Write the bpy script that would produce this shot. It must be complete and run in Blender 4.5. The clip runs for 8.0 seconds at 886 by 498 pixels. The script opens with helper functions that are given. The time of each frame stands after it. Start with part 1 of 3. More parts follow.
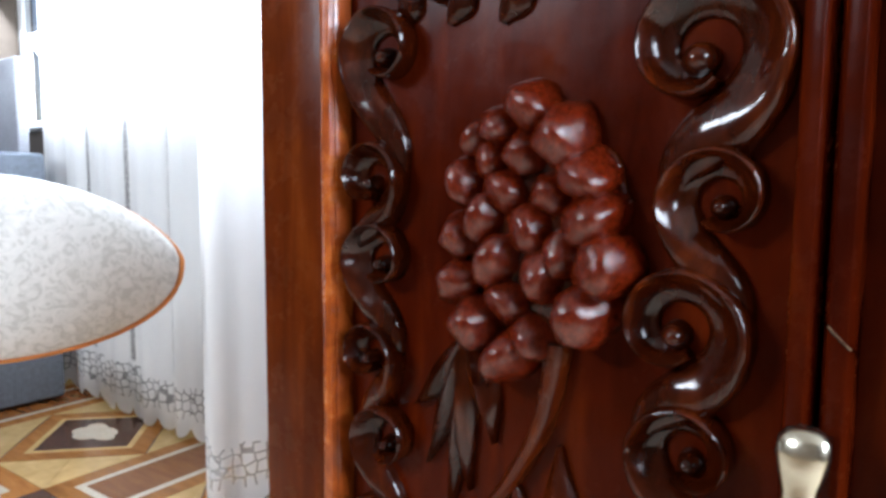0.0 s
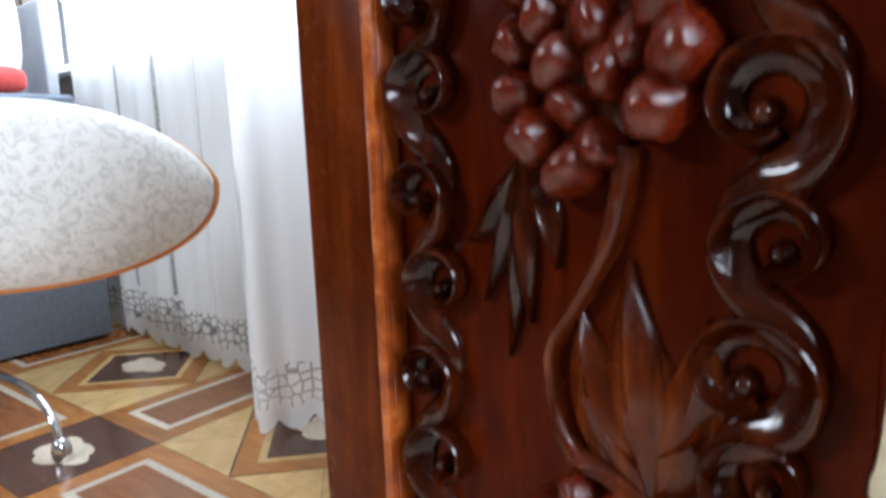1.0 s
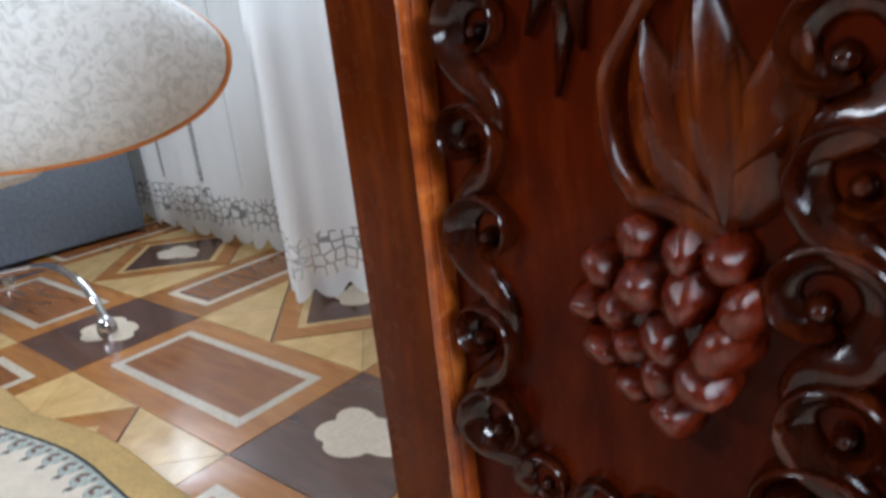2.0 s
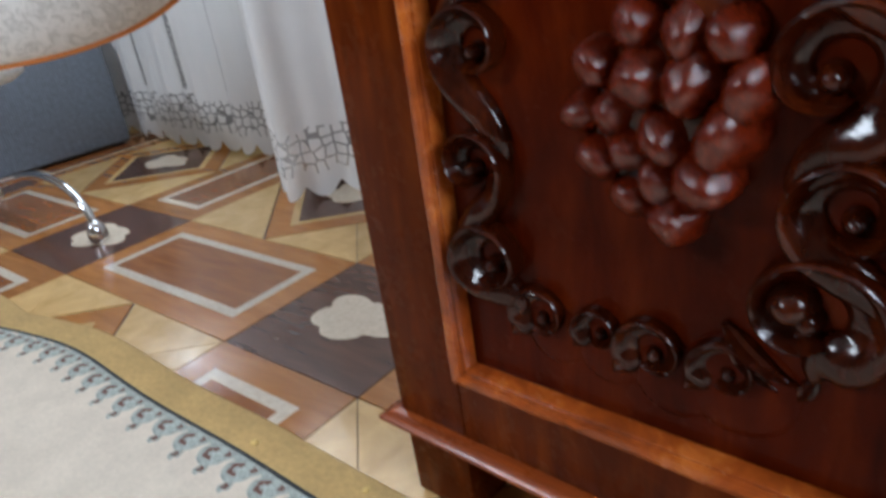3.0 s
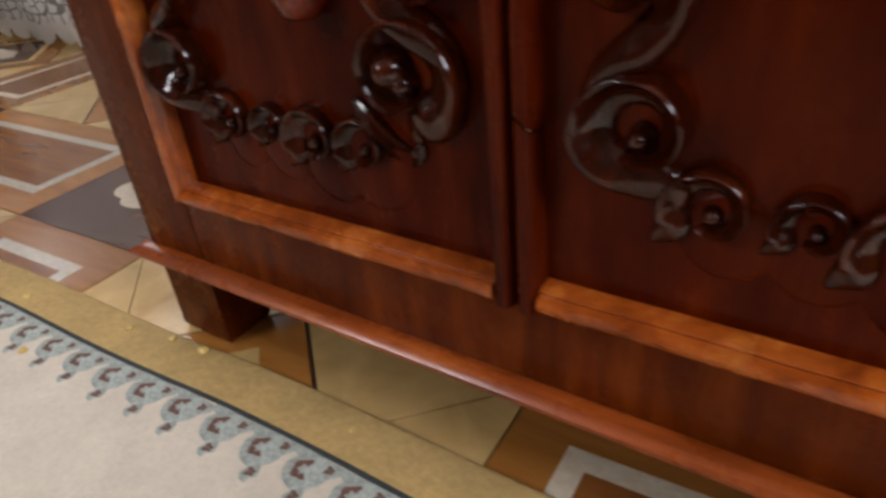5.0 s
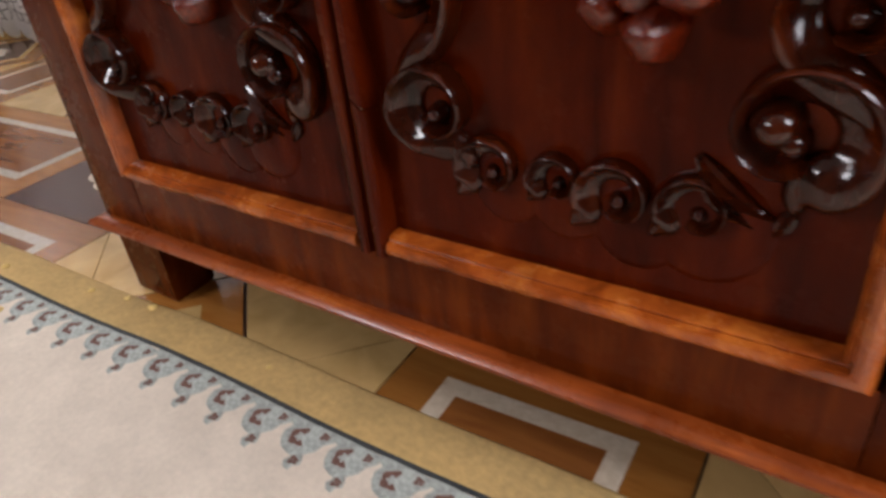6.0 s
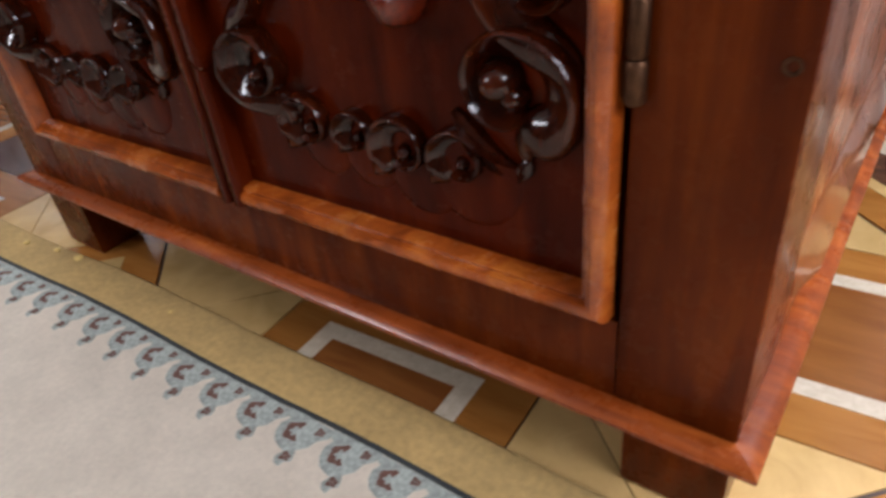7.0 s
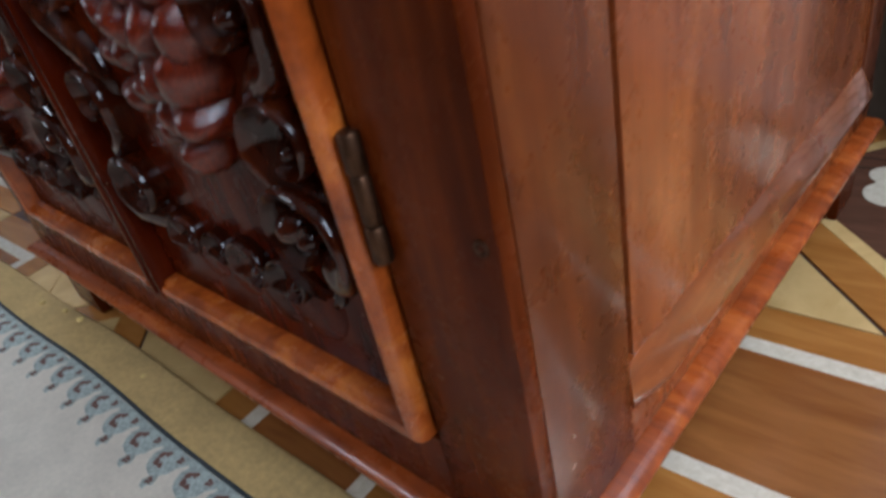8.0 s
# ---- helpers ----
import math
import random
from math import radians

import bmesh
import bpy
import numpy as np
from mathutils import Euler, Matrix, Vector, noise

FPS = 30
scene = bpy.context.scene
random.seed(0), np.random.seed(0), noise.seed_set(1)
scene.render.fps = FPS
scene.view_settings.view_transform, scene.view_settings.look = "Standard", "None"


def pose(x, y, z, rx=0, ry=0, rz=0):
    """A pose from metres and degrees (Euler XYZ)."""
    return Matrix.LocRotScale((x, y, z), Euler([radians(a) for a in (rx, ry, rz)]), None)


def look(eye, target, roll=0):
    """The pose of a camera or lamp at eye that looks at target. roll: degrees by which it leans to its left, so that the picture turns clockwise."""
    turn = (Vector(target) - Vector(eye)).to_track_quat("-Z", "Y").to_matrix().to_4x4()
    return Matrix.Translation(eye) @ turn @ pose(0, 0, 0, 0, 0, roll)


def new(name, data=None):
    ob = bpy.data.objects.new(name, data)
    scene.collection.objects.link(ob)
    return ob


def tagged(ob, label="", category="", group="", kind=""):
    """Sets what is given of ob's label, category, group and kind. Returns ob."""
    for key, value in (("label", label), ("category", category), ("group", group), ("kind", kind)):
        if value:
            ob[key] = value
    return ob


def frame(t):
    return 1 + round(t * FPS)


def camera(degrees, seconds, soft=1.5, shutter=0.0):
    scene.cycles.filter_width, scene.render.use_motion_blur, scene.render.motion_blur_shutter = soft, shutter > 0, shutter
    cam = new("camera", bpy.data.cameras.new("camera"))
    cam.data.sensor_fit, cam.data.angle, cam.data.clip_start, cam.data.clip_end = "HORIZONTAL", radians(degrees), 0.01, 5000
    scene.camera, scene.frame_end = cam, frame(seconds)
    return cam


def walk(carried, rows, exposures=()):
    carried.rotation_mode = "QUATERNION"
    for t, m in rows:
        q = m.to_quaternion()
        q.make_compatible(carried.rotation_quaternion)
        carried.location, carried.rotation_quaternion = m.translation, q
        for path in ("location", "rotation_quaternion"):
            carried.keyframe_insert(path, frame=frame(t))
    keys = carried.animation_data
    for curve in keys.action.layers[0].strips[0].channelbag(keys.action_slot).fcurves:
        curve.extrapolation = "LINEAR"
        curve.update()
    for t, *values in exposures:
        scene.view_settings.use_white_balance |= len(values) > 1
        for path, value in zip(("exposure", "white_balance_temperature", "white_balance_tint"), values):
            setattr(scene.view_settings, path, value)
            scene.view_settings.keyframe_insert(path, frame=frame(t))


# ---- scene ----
cam = camera(66.6, 8.0, soft=3.0, shutter=0.5)
PATH = [
    (0, (0.458, -0.422, 0.912), (-0.762, 1.15, 0.721), 0.4),
    (0.5, (0.444, -0.429, 0.884), (-0.812, 1.11, 0.651), -0.6),
    (1, (0.429, -0.416, 0.812), (-0.852, 1.083, 0.477), -2.1),
    (1.5, (0.418, -0.402, 0.747), (-0.872, 1.052, 0.275), -4.4),
    (1.7, (0.41, -0.403, 0.722), (-0.899, 1.012, 0.189), -5.4),
    (2.8, (0.387, -0.412, 0.625), (-0.903, 0.904, -0.152), -8.2),
    (3, (0.398, -0.405, 0.608), (-0.87, 0.901, -0.22), -8.3),
    (3.5, (0.422, -0.413, 0.57), (-0.812, 0.87, -0.342), -7.3),
    (4, (0.45, -0.405, 0.536), (-0.726, 0.88, -0.446), -7.3),
    (4.5, (0.506, -0.379, 0.512), (-0.611, 0.952, -0.478), -6.5),
    (5, (0.599, -0.363, 0.507), (-0.419, 1.01, -0.533), -5.7),
    (5.2, (0.631, -0.353, 0.516), (-0.384, 1.007, -0.543), -6.6),
    (6.5, (0.868, -0.423, 0.533), (-0.16, 0.933, -0.517), -6.1),
    (6.9, (0.932, -0.371, 0.524), (-0.1, 0.933, -0.588), -6.8),
    (7, (0.941, -0.355, 0.53), (-0.101, 0.932, -0.592), -7.0),
    (7.2, (0.973, -0.335, 0.528), (-0.081, 0.969, -0.562), -5.7),
    (7.5, (1.021, -0.261, 0.536), (-0.12, 0.948, -0.577), -8.9),
    (8, (1.085, -0.204, 0.59), (-0.166, 0.917, -0.496), -13.3),
]
walk(cam, [(t, look(eye, target, roll)) for t, eye, target, roll in PATH], [(0, 0.2, 6350, 18), (1.0, 0.04, 6300, 17), (1.6, -0.1, 6250, 16), (3.0, -0.35, 6250, 17), (4.5, -0.5, 6750, 21), (5.2, -0.46, 7250, 24), (6.5, -0.33, 7200, 29), (7.0, -0.53, 6850, 24), (7.4, -0.66, 6350, 20), (8.0, -1.02, 5950, 16)])

# ---------------------------------------------------------------- world and large lights
world = bpy.data.worlds.new("sky")
scene.world = world
world.use_nodes = True
wn = world.node_tree.nodes
sky = wn.new("ShaderNodeTexSky")
sky.sky_type, sky.sun_disc = "NISHITA", False
sky.sun_elevation, sky.sun_rotation = radians(38), radians(200)
world.node_tree.links.new(sky.outputs[0], wn["Background"].inputs[0])
wn["Background"].inputs[1].default_value = 0.12


def window_light(name, m, sx, sy, watts, colour):
    lamp = bpy.data.lights.new(name, "AREA")
    lamp.shape, lamp.size, lamp.size_y, lamp.energy, lamp.color = "RECTANGLE", sx, sy, watts, colour
    ob = new(name, lamp)
    ob.matrix_basis = m
    return ob


window_light("window_light_north", look((-2.20, 1.06, 1.8), (-2.20, 0.0, 1.0)), 2.85, 1.2, 195, (0.74, 0.89, 1.0))
window_light("window_light_north_east", look((1.75, 1.06, 1.75), (1.6, 0.0, 0.8)), 1.1, 1.1, 210, (0.76, 0.90, 1.0))
window_light("window_light_east", look((2.78, -0.40, 1.78), (0.0, -0.1, 0.7)), 1.1, 0.9, 112, (0.76, 0.90, 1.0))
# added fill for the cabinet front, from an unseen high opening
window_light("fill_light_south", look((-1.60, -2.72, 2.21), (-0.2, 0.0, 0.3)), 1.1, 0.5, 90, (0.80, 0.93, 1.0))

# ---------------------------------------------------------------- materials


def mat(name):
    m = bpy.data.materials.new(name)
    m.use_nodes = True
    return m, m.node_tree, m.node_tree.nodes["Principled BSDF"]


def node(nt, kind, **values):
    n = nt.nodes.new(kind)
    for k, v in values.items():
        n.inputs[k.replace("_", " ")].default_value = v
    return n


def ramp(nt, source, stops):
    r = nt.nodes.new("ShaderNodeValToRGB")
    while len(r.color_ramp.elements) < len(stops):
        r.color_ramp.elements.new(0.5)
    for e, (p, c) in zip(r.color_ramp.elements, stops):
        e.position, e.color = p, (*c, 1)
    nt.links.new(source, r.inputs[0])
    return r.outputs[0]


def coords(nt, scale, turn=(0, 0, 0)):
    tc = nt.nodes.new("ShaderNodeTexCoord")
    mp = nt.nodes.new("ShaderNodeMapping")
    mp.inputs["Scale"].default_value = scale
    mp.inputs["Rotation"].default_value = [radians(a) for a in turn]
    nt.links.new(tc.outputs["Object"], mp.inputs[0])
    return mp.outputs[0]


def bump(nt, bsdf, source, strength, distance):
    b = node(nt, "ShaderNodeBump", Strength=strength, Distance=distance)
    nt.links.new(source, b.inputs["Height"])
    nt.links.new(b.outputs[0], bsdf.inputs["Normal"])


def mix(nt, fac, a, b, blend="MIX"):
    m = nt.nodes.new("ShaderNodeMix")
    m.data_type, m.blend_type = "RGBA", blend
    for sock, val in ((m.inputs[0], fac), (m.inputs[6], a), (m.inputs[7], b)):
        if hasattr(val, "is_output"):
            nt.links.new(val, sock)
        elif isinstance(val, tuple):
            sock.default_value = (*val, 1)
        else:
            sock.default_value = val
    return m.outputs[2]


def wood(name, dark, mid, light, grain=(60, 60, 4), rough=0.22, coat=0.6, wear=0.35, relief=0.25, spec=0.3, film=0.06):
    """Varnished wood: streaked grain, large blotches, fine scratches in the gloss."""
    m, nt, b = mat(name)
    fine = node(nt, "ShaderNodeTexNoise", Scale=1.0, Detail=7.0, Roughness=0.62, Distortion=0.4)
    nt.links.new(coords(nt, grain), fine.inputs[0])
    blot = node(nt, "ShaderNodeTexNoise", Scale=7.0, Detail=4.0, Roughness=0.6)
    nt.links.new(coords(nt, (1, 1, 0.6)), blot.inputs[0])
    base = ramp(nt, fine.outputs[0], ((0.3, dark), (0.52, mid), (0.75, light)))
    shade = ramp(nt, blot.outputs[0], ((0.32, (0.6, 0.52, 0.5)), (0.65, (1.12, 1.08, 1.05))))
    nt.links.new(mix(nt, 1.0, base, shade, "MULTIPLY"), b.inputs["Base Color"])
    smear = node(nt, "ShaderNodeTexNoise", Scale=22.0, Detail=6.0, Roughness=0.7)
    nt.links.new(coords(nt, (1, 1, 1)), smear.inputs[0])
    nt.links.new(ramp(nt, smear.outputs[0], ((0.35, (rough * 0.7,) * 3), (0.72, (rough + wear * 0.4,) * 3))), b.inputs["Roughness"])
    b.inputs["Coat Weight"].default_value, b.inputs["Coat Roughness"].default_value = coat * 0.4, film
    b.inputs["Specular IOR Level"].default_value = spec
    bump(nt, b, fine.outputs[0], relief, 0.0012)
    return m


WOOD = wood("dark_varnished_wood", (0.0299, 0.0025, 0.0003), (0.0644, 0.0064, 0.0007), (0.1150, 0.0161, 0.0018), grain=(26, 26, 5), rough=0.20, relief=0.06, coat=0.02, spec=0.05)
FRONT = wood("frame_wood", (0.0585, 0.0088, 0.0012), (0.1040, 0.0179, 0.0022), (0.1690, 0.0364, 0.0044), grain=(34, 34, 4), rough=0.24, relief=0.12, coat=0.03, spec=0.05)
CARVED = wood("carved_wood", (0.0150, 0.0020, 0.0004), (0.0338, 0.0045, 0.0007), (0.0875, 0.0150, 0.0022), grain=(45, 45, 14), rough=0.13, coat=0.1, wear=0.12, relief=0.4, spec=0.30)
GRAPE = wood("grape_stain", (0.0464, 0.0038, 0.0007), (0.0986, 0.0087, 0.0016), (0.1885, 0.0261, 0.0043), grain=(40, 40, 20), rough=0.12, coat=0.3, wear=0.08, relief=0.25, spec=0.42)
STEM = wood("worn_stem_wood", (0.036, 0.0042, 0.0005), (0.076, 0.0110, 0.0012), (0.165, 0.034, 0.004), grain=(60, 60, 8), rough=0.2, coat=0.2, relief=0.3, spec=0.22)
TRIM = wood("worn_trim_wood", (0.16, 0.027, 0.0035), (0.33, 0.069, 0.009), (0.58, 0.175, 0.026), grain=(22, 22, 22), rough=0.22, coat=0.35, spec=0.35)
RAIL = wood("rail_wood", (0.15, 0.026, 0.004), (0.27, 0.055, 0.009), (0.43, 0.115, 0.021), grain=(4, 60, 60), rough=0.28, coat=0.25, spec=0.25)
SIDE = wood("side_veneer", (0.1547, 0.0320, 0.0060), (0.2679, 0.0654, 0.0143), (0.4046, 0.1166, 0.0299), grain=(30, 30, 3), rough=0.28, coat=1.3, relief=0.05, spec=0.45, film=0.20)
POST = wood("post_wood", (0.0663, 0.0117, 0.0017), (0.1209, 0.0257, 0.0039), (0.2028, 0.0515, 0.0094), grain=(30, 30, 3), rough=0.30, coat=0.6, relief=0.05, spec=0.3, film=0.12)
LEDGE = wood("polished_ledge_wood", (0.1150, 0.0253, 0.0046), (0.2070, 0.0506, 0.0115), (0.3220, 0.0920, 0.0230), grain=(30, 3, 30), rough=0.26, coat=2.4, wear=0.15, relief=0.05, spec=0.5, film=0.08)


def plain(name, colour, rough=0.5, metal=0.0, vary=0.25, scale=30.0, relief=0.0, coat=0.0):
    m, nt, b = mat(name)
    n1 = node(nt, "ShaderNodeTexNoise", Scale=scale, Detail=6.0, Roughness=0.65)
    n2 = node(nt, "ShaderNodeTexNoise", Scale=scale * 0.12, Detail=3.0)
    for n in (n1, n2):
        nt.links.new(coords(nt, (1, 1, 1)), n.inputs[0])
    lo, hi = (tuple(c * k for c in colour) for k in (1 - vary, 1 + vary * 0.6))
    fine = ramp(nt, n1.outputs[0], ((0.3, lo), (0.7, hi)))
    broad = ramp(nt, n2.outputs[0], ((0.35, (1 - vary * 0.5,) * 3), (0.65, (1.05,) * 3)))
    nt.links.new(mix(nt, 1.0, fine, broad, "MULTIPLY"), b.inputs["Base Color"])
    b.inputs["Roughness"].default_value, b.inputs["Metallic"].default_value = rough, metal
    b.inputs["Coat Weight"].default_value = coat
    if relief:
        bump(nt, b, n1.outputs[0], relief, 0.002)
    return m


def lino(name, dark, light, grain=(6, 40, 40)):
    """Printed, glossy linoleum with the grain of inlaid wood; each piece differs a little."""
    m, nt, b = mat(name)
    info = nt.nodes.new("ShaderNodeObjectInfo")
    g = node(nt, "ShaderNodeTexNoise", Scale=1.0, Detail=6.0, Roughness=0.6, Distortion=0.6)
    nt.links.new(coords(nt, grain), g.inputs[0])
    col = ramp(nt, g.outputs[0], ((0.3, dark), (0.7, light)))
    tint = ramp(nt, info.outputs["Random"], ((0.0, (0.86, 0.84, 0.82)), (1.0, (1.08, 1.05, 1.02))))
    nt.links.new(mix(nt, 1.0, col, tint, "MULTIPLY"), b.inputs["Base Color"])
    s = node(nt, "ShaderNodeTexNoise", Scale=9.0, Detail=5.0)
    nt.links.new(coords(nt, (1, 1, 1)), s.inputs[0])
    nt.links.new(ramp(nt, s.outputs[0], ((0.3, (0.12,) * 3), (0.75, (0.27,) * 3))), b.inputs["Roughness"])
    b.inputs["Specular IOR Level"].default_value = 0.75
    bump(nt, b, g.outputs[0], 0.08, 0.001)
    return m


LINO_CREAM = lino("lino_cream", (0.46, 0.29, 0.11), (0.62, 0.41, 0.175), (18, 18, 18))
LINO_LINE = lino("lino_pale_line", (0.50, 0.42, 0.32), (0.66, 0.58, 0.46), (90, 90, 90))
LINO_BROWN = lino("lino_brown", (0.27, 0.095, 0.017), (0.41, 0.17, 0.040))
LINO_RED = lino("lino_red_brown", (0.185, 0.058, 0.014), (0.29, 0.108, 0.028))
LINO_DARK = lino("lino_dark_brown", (0.065, 0.027, 0.016), (0.115, 0.05, 0.03))
LINO_JOINT = plain("lino_joint", (0.05, 0.025, 0.015), 0.5)
# walls and ceiling, mostly unseen, are darkened so the varnish reflects less light
PLASTER = plain("darkened_wall", (0.10, 0.075, 0.055), 0.85, vary=0.10, scale=60, relief=0.1)
CEILING = plain("ceiling_paint", (0.42, 0.40, 0.37), 0.9, vary=0.04)
WHITE_PAINT = plain("white_gloss_paint", (0.78, 0.78, 0.76), 0.35, vary=0.05)
RUG_FIELD = plain("rug_cream_pile", (0.60, 0.515, 0.41), 0.95, vary=0.10, scale=160, relief=0.5)
RUG_TAN = plain("rug_tan_edge", (0.47, 0.30, 0.11), 0.9, vary=0.22, scale=110, relief=0.5)
RUG_DARK = plain("rug_dark_cord", (0.035, 0.04, 0.04), 0.9, vary=0.4, scale=300, relief=0.5)
RUG_TEAL = plain("rug_grey_green", (0.36, 0.39, 0.35), 0.95, vary=0.4, scale=220, relief=0.5)
RUG_BROWN = plain("rug_brown_motif", (0.155, 0.072, 0.052), 0.95, vary=0.35, scale=260, relief=0.4)
CHROME = plain("chrome", (0.72, 0.73, 0.75), 0.09, 1.0, vary=0.05)
NICKEL = plain("aged_nickel", (0.62, 0.58, 0.47), 0.24, 1.0, vary=0.18, scale=90, relief=0.1)
HINGE = plain("tarnished_hinge_metal", (0.085, 0.040, 0.022), 0.5, 1.0, vary=0.45, scale=120, relief=0.4)
PIPING = plain("orange_piping", (0.72, 0.25, 0.06), 0.6, vary=0.12, scale=200, relief=0.3)
CRUMB = plain("bread_crumb", (0.66, 0.45, 0.15), 0.8, vary=0.3, scale=400)
BARE = plain("bare_pale_wood", (0.36, 0.25, 0.15), 0.5, vary=0.3, scale=200)
# grey cloth with the haze of the window glare put into its colour
HAZED_CLOTH = plain("hazed_grey_cloth", (0.42, 0.43, 0.46), 0.9, vary=0.12, scale=90, relief=0.3)
RED = plain("red_fabric", (0.55, 0.06, 0.05), 0.8)


def mottled():
    m, nt, b = mat("mottled_white_fabric")
    c = coords(nt, (1, 1, 1))
    leafy = node(nt, "ShaderNodeTexNoise", Scale=30.0, Detail=3.0, Roughness=0.55, Distortion=1.8)
    nt.links.new(c, leafy.inputs[0])
    col = ramp(nt, leafy.outputs[0], ((0.36, (0.84, 0.83, 0.80)), (0.50, (0.78, 0.775, 0.745)), (0.62, (0.63, 0.625, 0.59))))
    nt.links.new(col, b.inputs["Base Color"])
    b.inputs["Roughness"].default_value = 0.75
    bump(nt, b, leafy.outputs[0], 0.3, 0.002)
    return m


def corduroy():
    m, nt, b = mat("blue_grey_corduroy")
    w = node(nt, "ShaderNodeTexWave", Scale=34.0, Distortion=0.6, Detail=2.0)
    w.wave_type, w.bands_direction = "BANDS", "Y"
    nt.links.new(coords(nt, (1, 1, 1)), w.inputs[0])
    n = node(nt, "ShaderNodeTexNoise", Scale=60.0, Detail=4.0)
    nt.links.new(coords(nt, (1, 1, 1)), n.inputs[0])
    ribs = ramp(nt, w.outputs[1], ((0.1, (0.118, 0.136, 0.168)), (0.8, (0.225, 0.258, 0.305))))
    nt.links.new(mix(nt, 1.0, ribs, ramp(nt, n.outputs[0], ((0.3, (0.8,) * 3), (0.7, (1.1,) * 3))), "MULTIPLY"), b.inputs["Base Color"])
    b.inputs["Roughness"].default_value = 0.9
    bump(nt, b, w.outputs[1], 0.6, 0.004)
    return m


def lace():
    """Thin white voile; openwork near the hem and in narrow upright insertions. UV is metres along and up the cloth."""
    m, nt, b = mat("white_lace_voile")
    b.inputs["Base Color"].default_value, b.inputs["Roughness"].default_value = (0.88, 0.88, 0.87, 1), 0.9
    uv = nt.nodes.new("ShaderNodeUVMap")
    sep = nt.nodes.new("ShaderNodeSeparateXYZ")
    nt.links.new(uv.outputs[0], sep.inputs[0])

    def maths(op, a, c=0.0, d=0.0):
        n = nt.nodes.new("ShaderNodeMath")
        n.operation = op
        for sock, val in zip(n.inputs, (a, c, d)):
            if hasattr(val, "is_output"):
                nt.links.new(val, sock)
            else:
                sock.default_value = val
        return n.outputs[0]
    net = node(nt, "ShaderNodeTexVoronoi", Scale=33.0, Randomness=0.5)
    net.feature = "DISTANCE_TO_EDGE"
    nt.links.new(uv.outputs[0], net.inputs[0])
    cut = maths("LESS_THAN", net.outputs["Distance"], 0.08)
    wob = node(nt, "ShaderNodeTexNoise", Scale=9.0, Detail=3.0)
    nt.links.new(uv.outputs[0], wob.inputs[0])
    height = maths("ADD", sep.outputs[1], maths("MULTIPLY", wob.outputs[0], 0.10))
    band = maths("MULTIPLY", maths("LESS_THAN", height, 0.225), maths("GREATER_THAN", sep.outputs[1], 0.056))
    hem = maths("MULTIPLY", cut, band)
    # three narrow upright insertions
    near = [maths("LESS_THAN", maths("ABSOLUTE", maths("SUBTRACT", sep.outputs[0], at)), 0.017) for at in (0.46, 0.80, 1.08)]
    slim = maths("MULTIPLY", maths("ADD", maths("ADD", near[0], near[1]), near[2]), maths("GREATER_THAN", sep.outputs[1], 0.2))
    spots = node(nt, "ShaderNodeTexNoise", Scale=110.0, Detail=4.0)
    nt.links.new(uv.outputs[0], spots.inputs[0])
    slim = maths("MULTIPLY", slim, maths("GREATER_THAN", spots.outputs[0], 0.43))
    # patterned band higher up
    high = maths("MULTIPLY", maths("GREATER_THAN", sep.outputs[1], 1.24), maths("LESS_THAN", sep.outputs[1], 1.37))
    high = maths("MULTIPLY", high, maths("GREATER_THAN", spots.outputs[0], 0.55))
    holes = maths("MINIMUM", maths("ADD", maths("ADD", hem, slim), high), 1.0)
    weave = node(nt, "ShaderNodeTexNoise", Scale=500.0, Detail=2.0)
    nt.links.new(uv.outputs[0], weave.inputs[0])
    trl = node(nt, "ShaderNodeBsdfTranslucent", Color=(0.92, 0.93, 0.93, 1))
    clear = nt.nodes.new("ShaderNodeBsdfTransparent")
    cloth, veil, out = (nt.nodes.new("ShaderNodeMixShader") for _ in range(3))
    cloth.inputs[0].default_value = 0.31
    nt.links.new(b.outputs[0], cloth.inputs[1]), nt.links.new(trl.outputs[0], cloth.inputs[2])
    nt.links.new(maths("MULTIPLY_ADD", weave.outputs[0], 0.08, 0.01), veil.inputs[0])
    nt.links.new(cloth.outputs[0], veil.inputs[1]), nt.links.new(clear.outputs[0], veil.inputs[2])
    nt.links.new(maths("MULTIPLY", holes, 0.68), out.inputs[0])
    nt.links.new(veil.outputs[0], out.inputs[1]), nt.links.new(clear.outputs[0], out.inputs[2])
    nt.links.new(out.outputs[0], nt.nodes["Material Output"].inputs[0])
    return m


MOTTLED, CORDUROY, LACE = mottled(), corduroy(), lace()


def glass():
    m, nt, b = mat("window_glass")
    b.inputs["Transmission Weight"].default_value, b.inputs["Roughness"].default_value = 1.0, 0.0
    b.inputs["IOR"].default_value = 1.45
    return m


GLASS = glass()

# ---------------------------------------------------------------- building helpers
HOME = {}


def thing(name, at, label, category, group="", kind=""):
    ob = tagged(new(name), label, category, group, kind)
    ob.empty_display_size = 0.05
    ob.matrix_basis = Matrix.Translation(at)
    HOME[ob.name] = ob.matrix_basis.inverted()
    return ob


def child(ob, parent, m=None):
    ob.parent = parent
    ob.matrix_parent_inverse = HOME.get(parent.name, Matrix())
    if m is not None:
        ob.matrix_basis = m
    return ob


def finish(bm, name, material, smooth=35):
    bmesh.ops.recalc_face_normals(bm, faces=bm.faces)
    me = bpy.data.meshes.new(name)
    bm.to_mesh(me)
    bm.free()
    me.materials.append(material)
    if smooth:
        me.shade_smooth()
        me.set_sharp_from_angle(angle=radians(smooth))
    return me


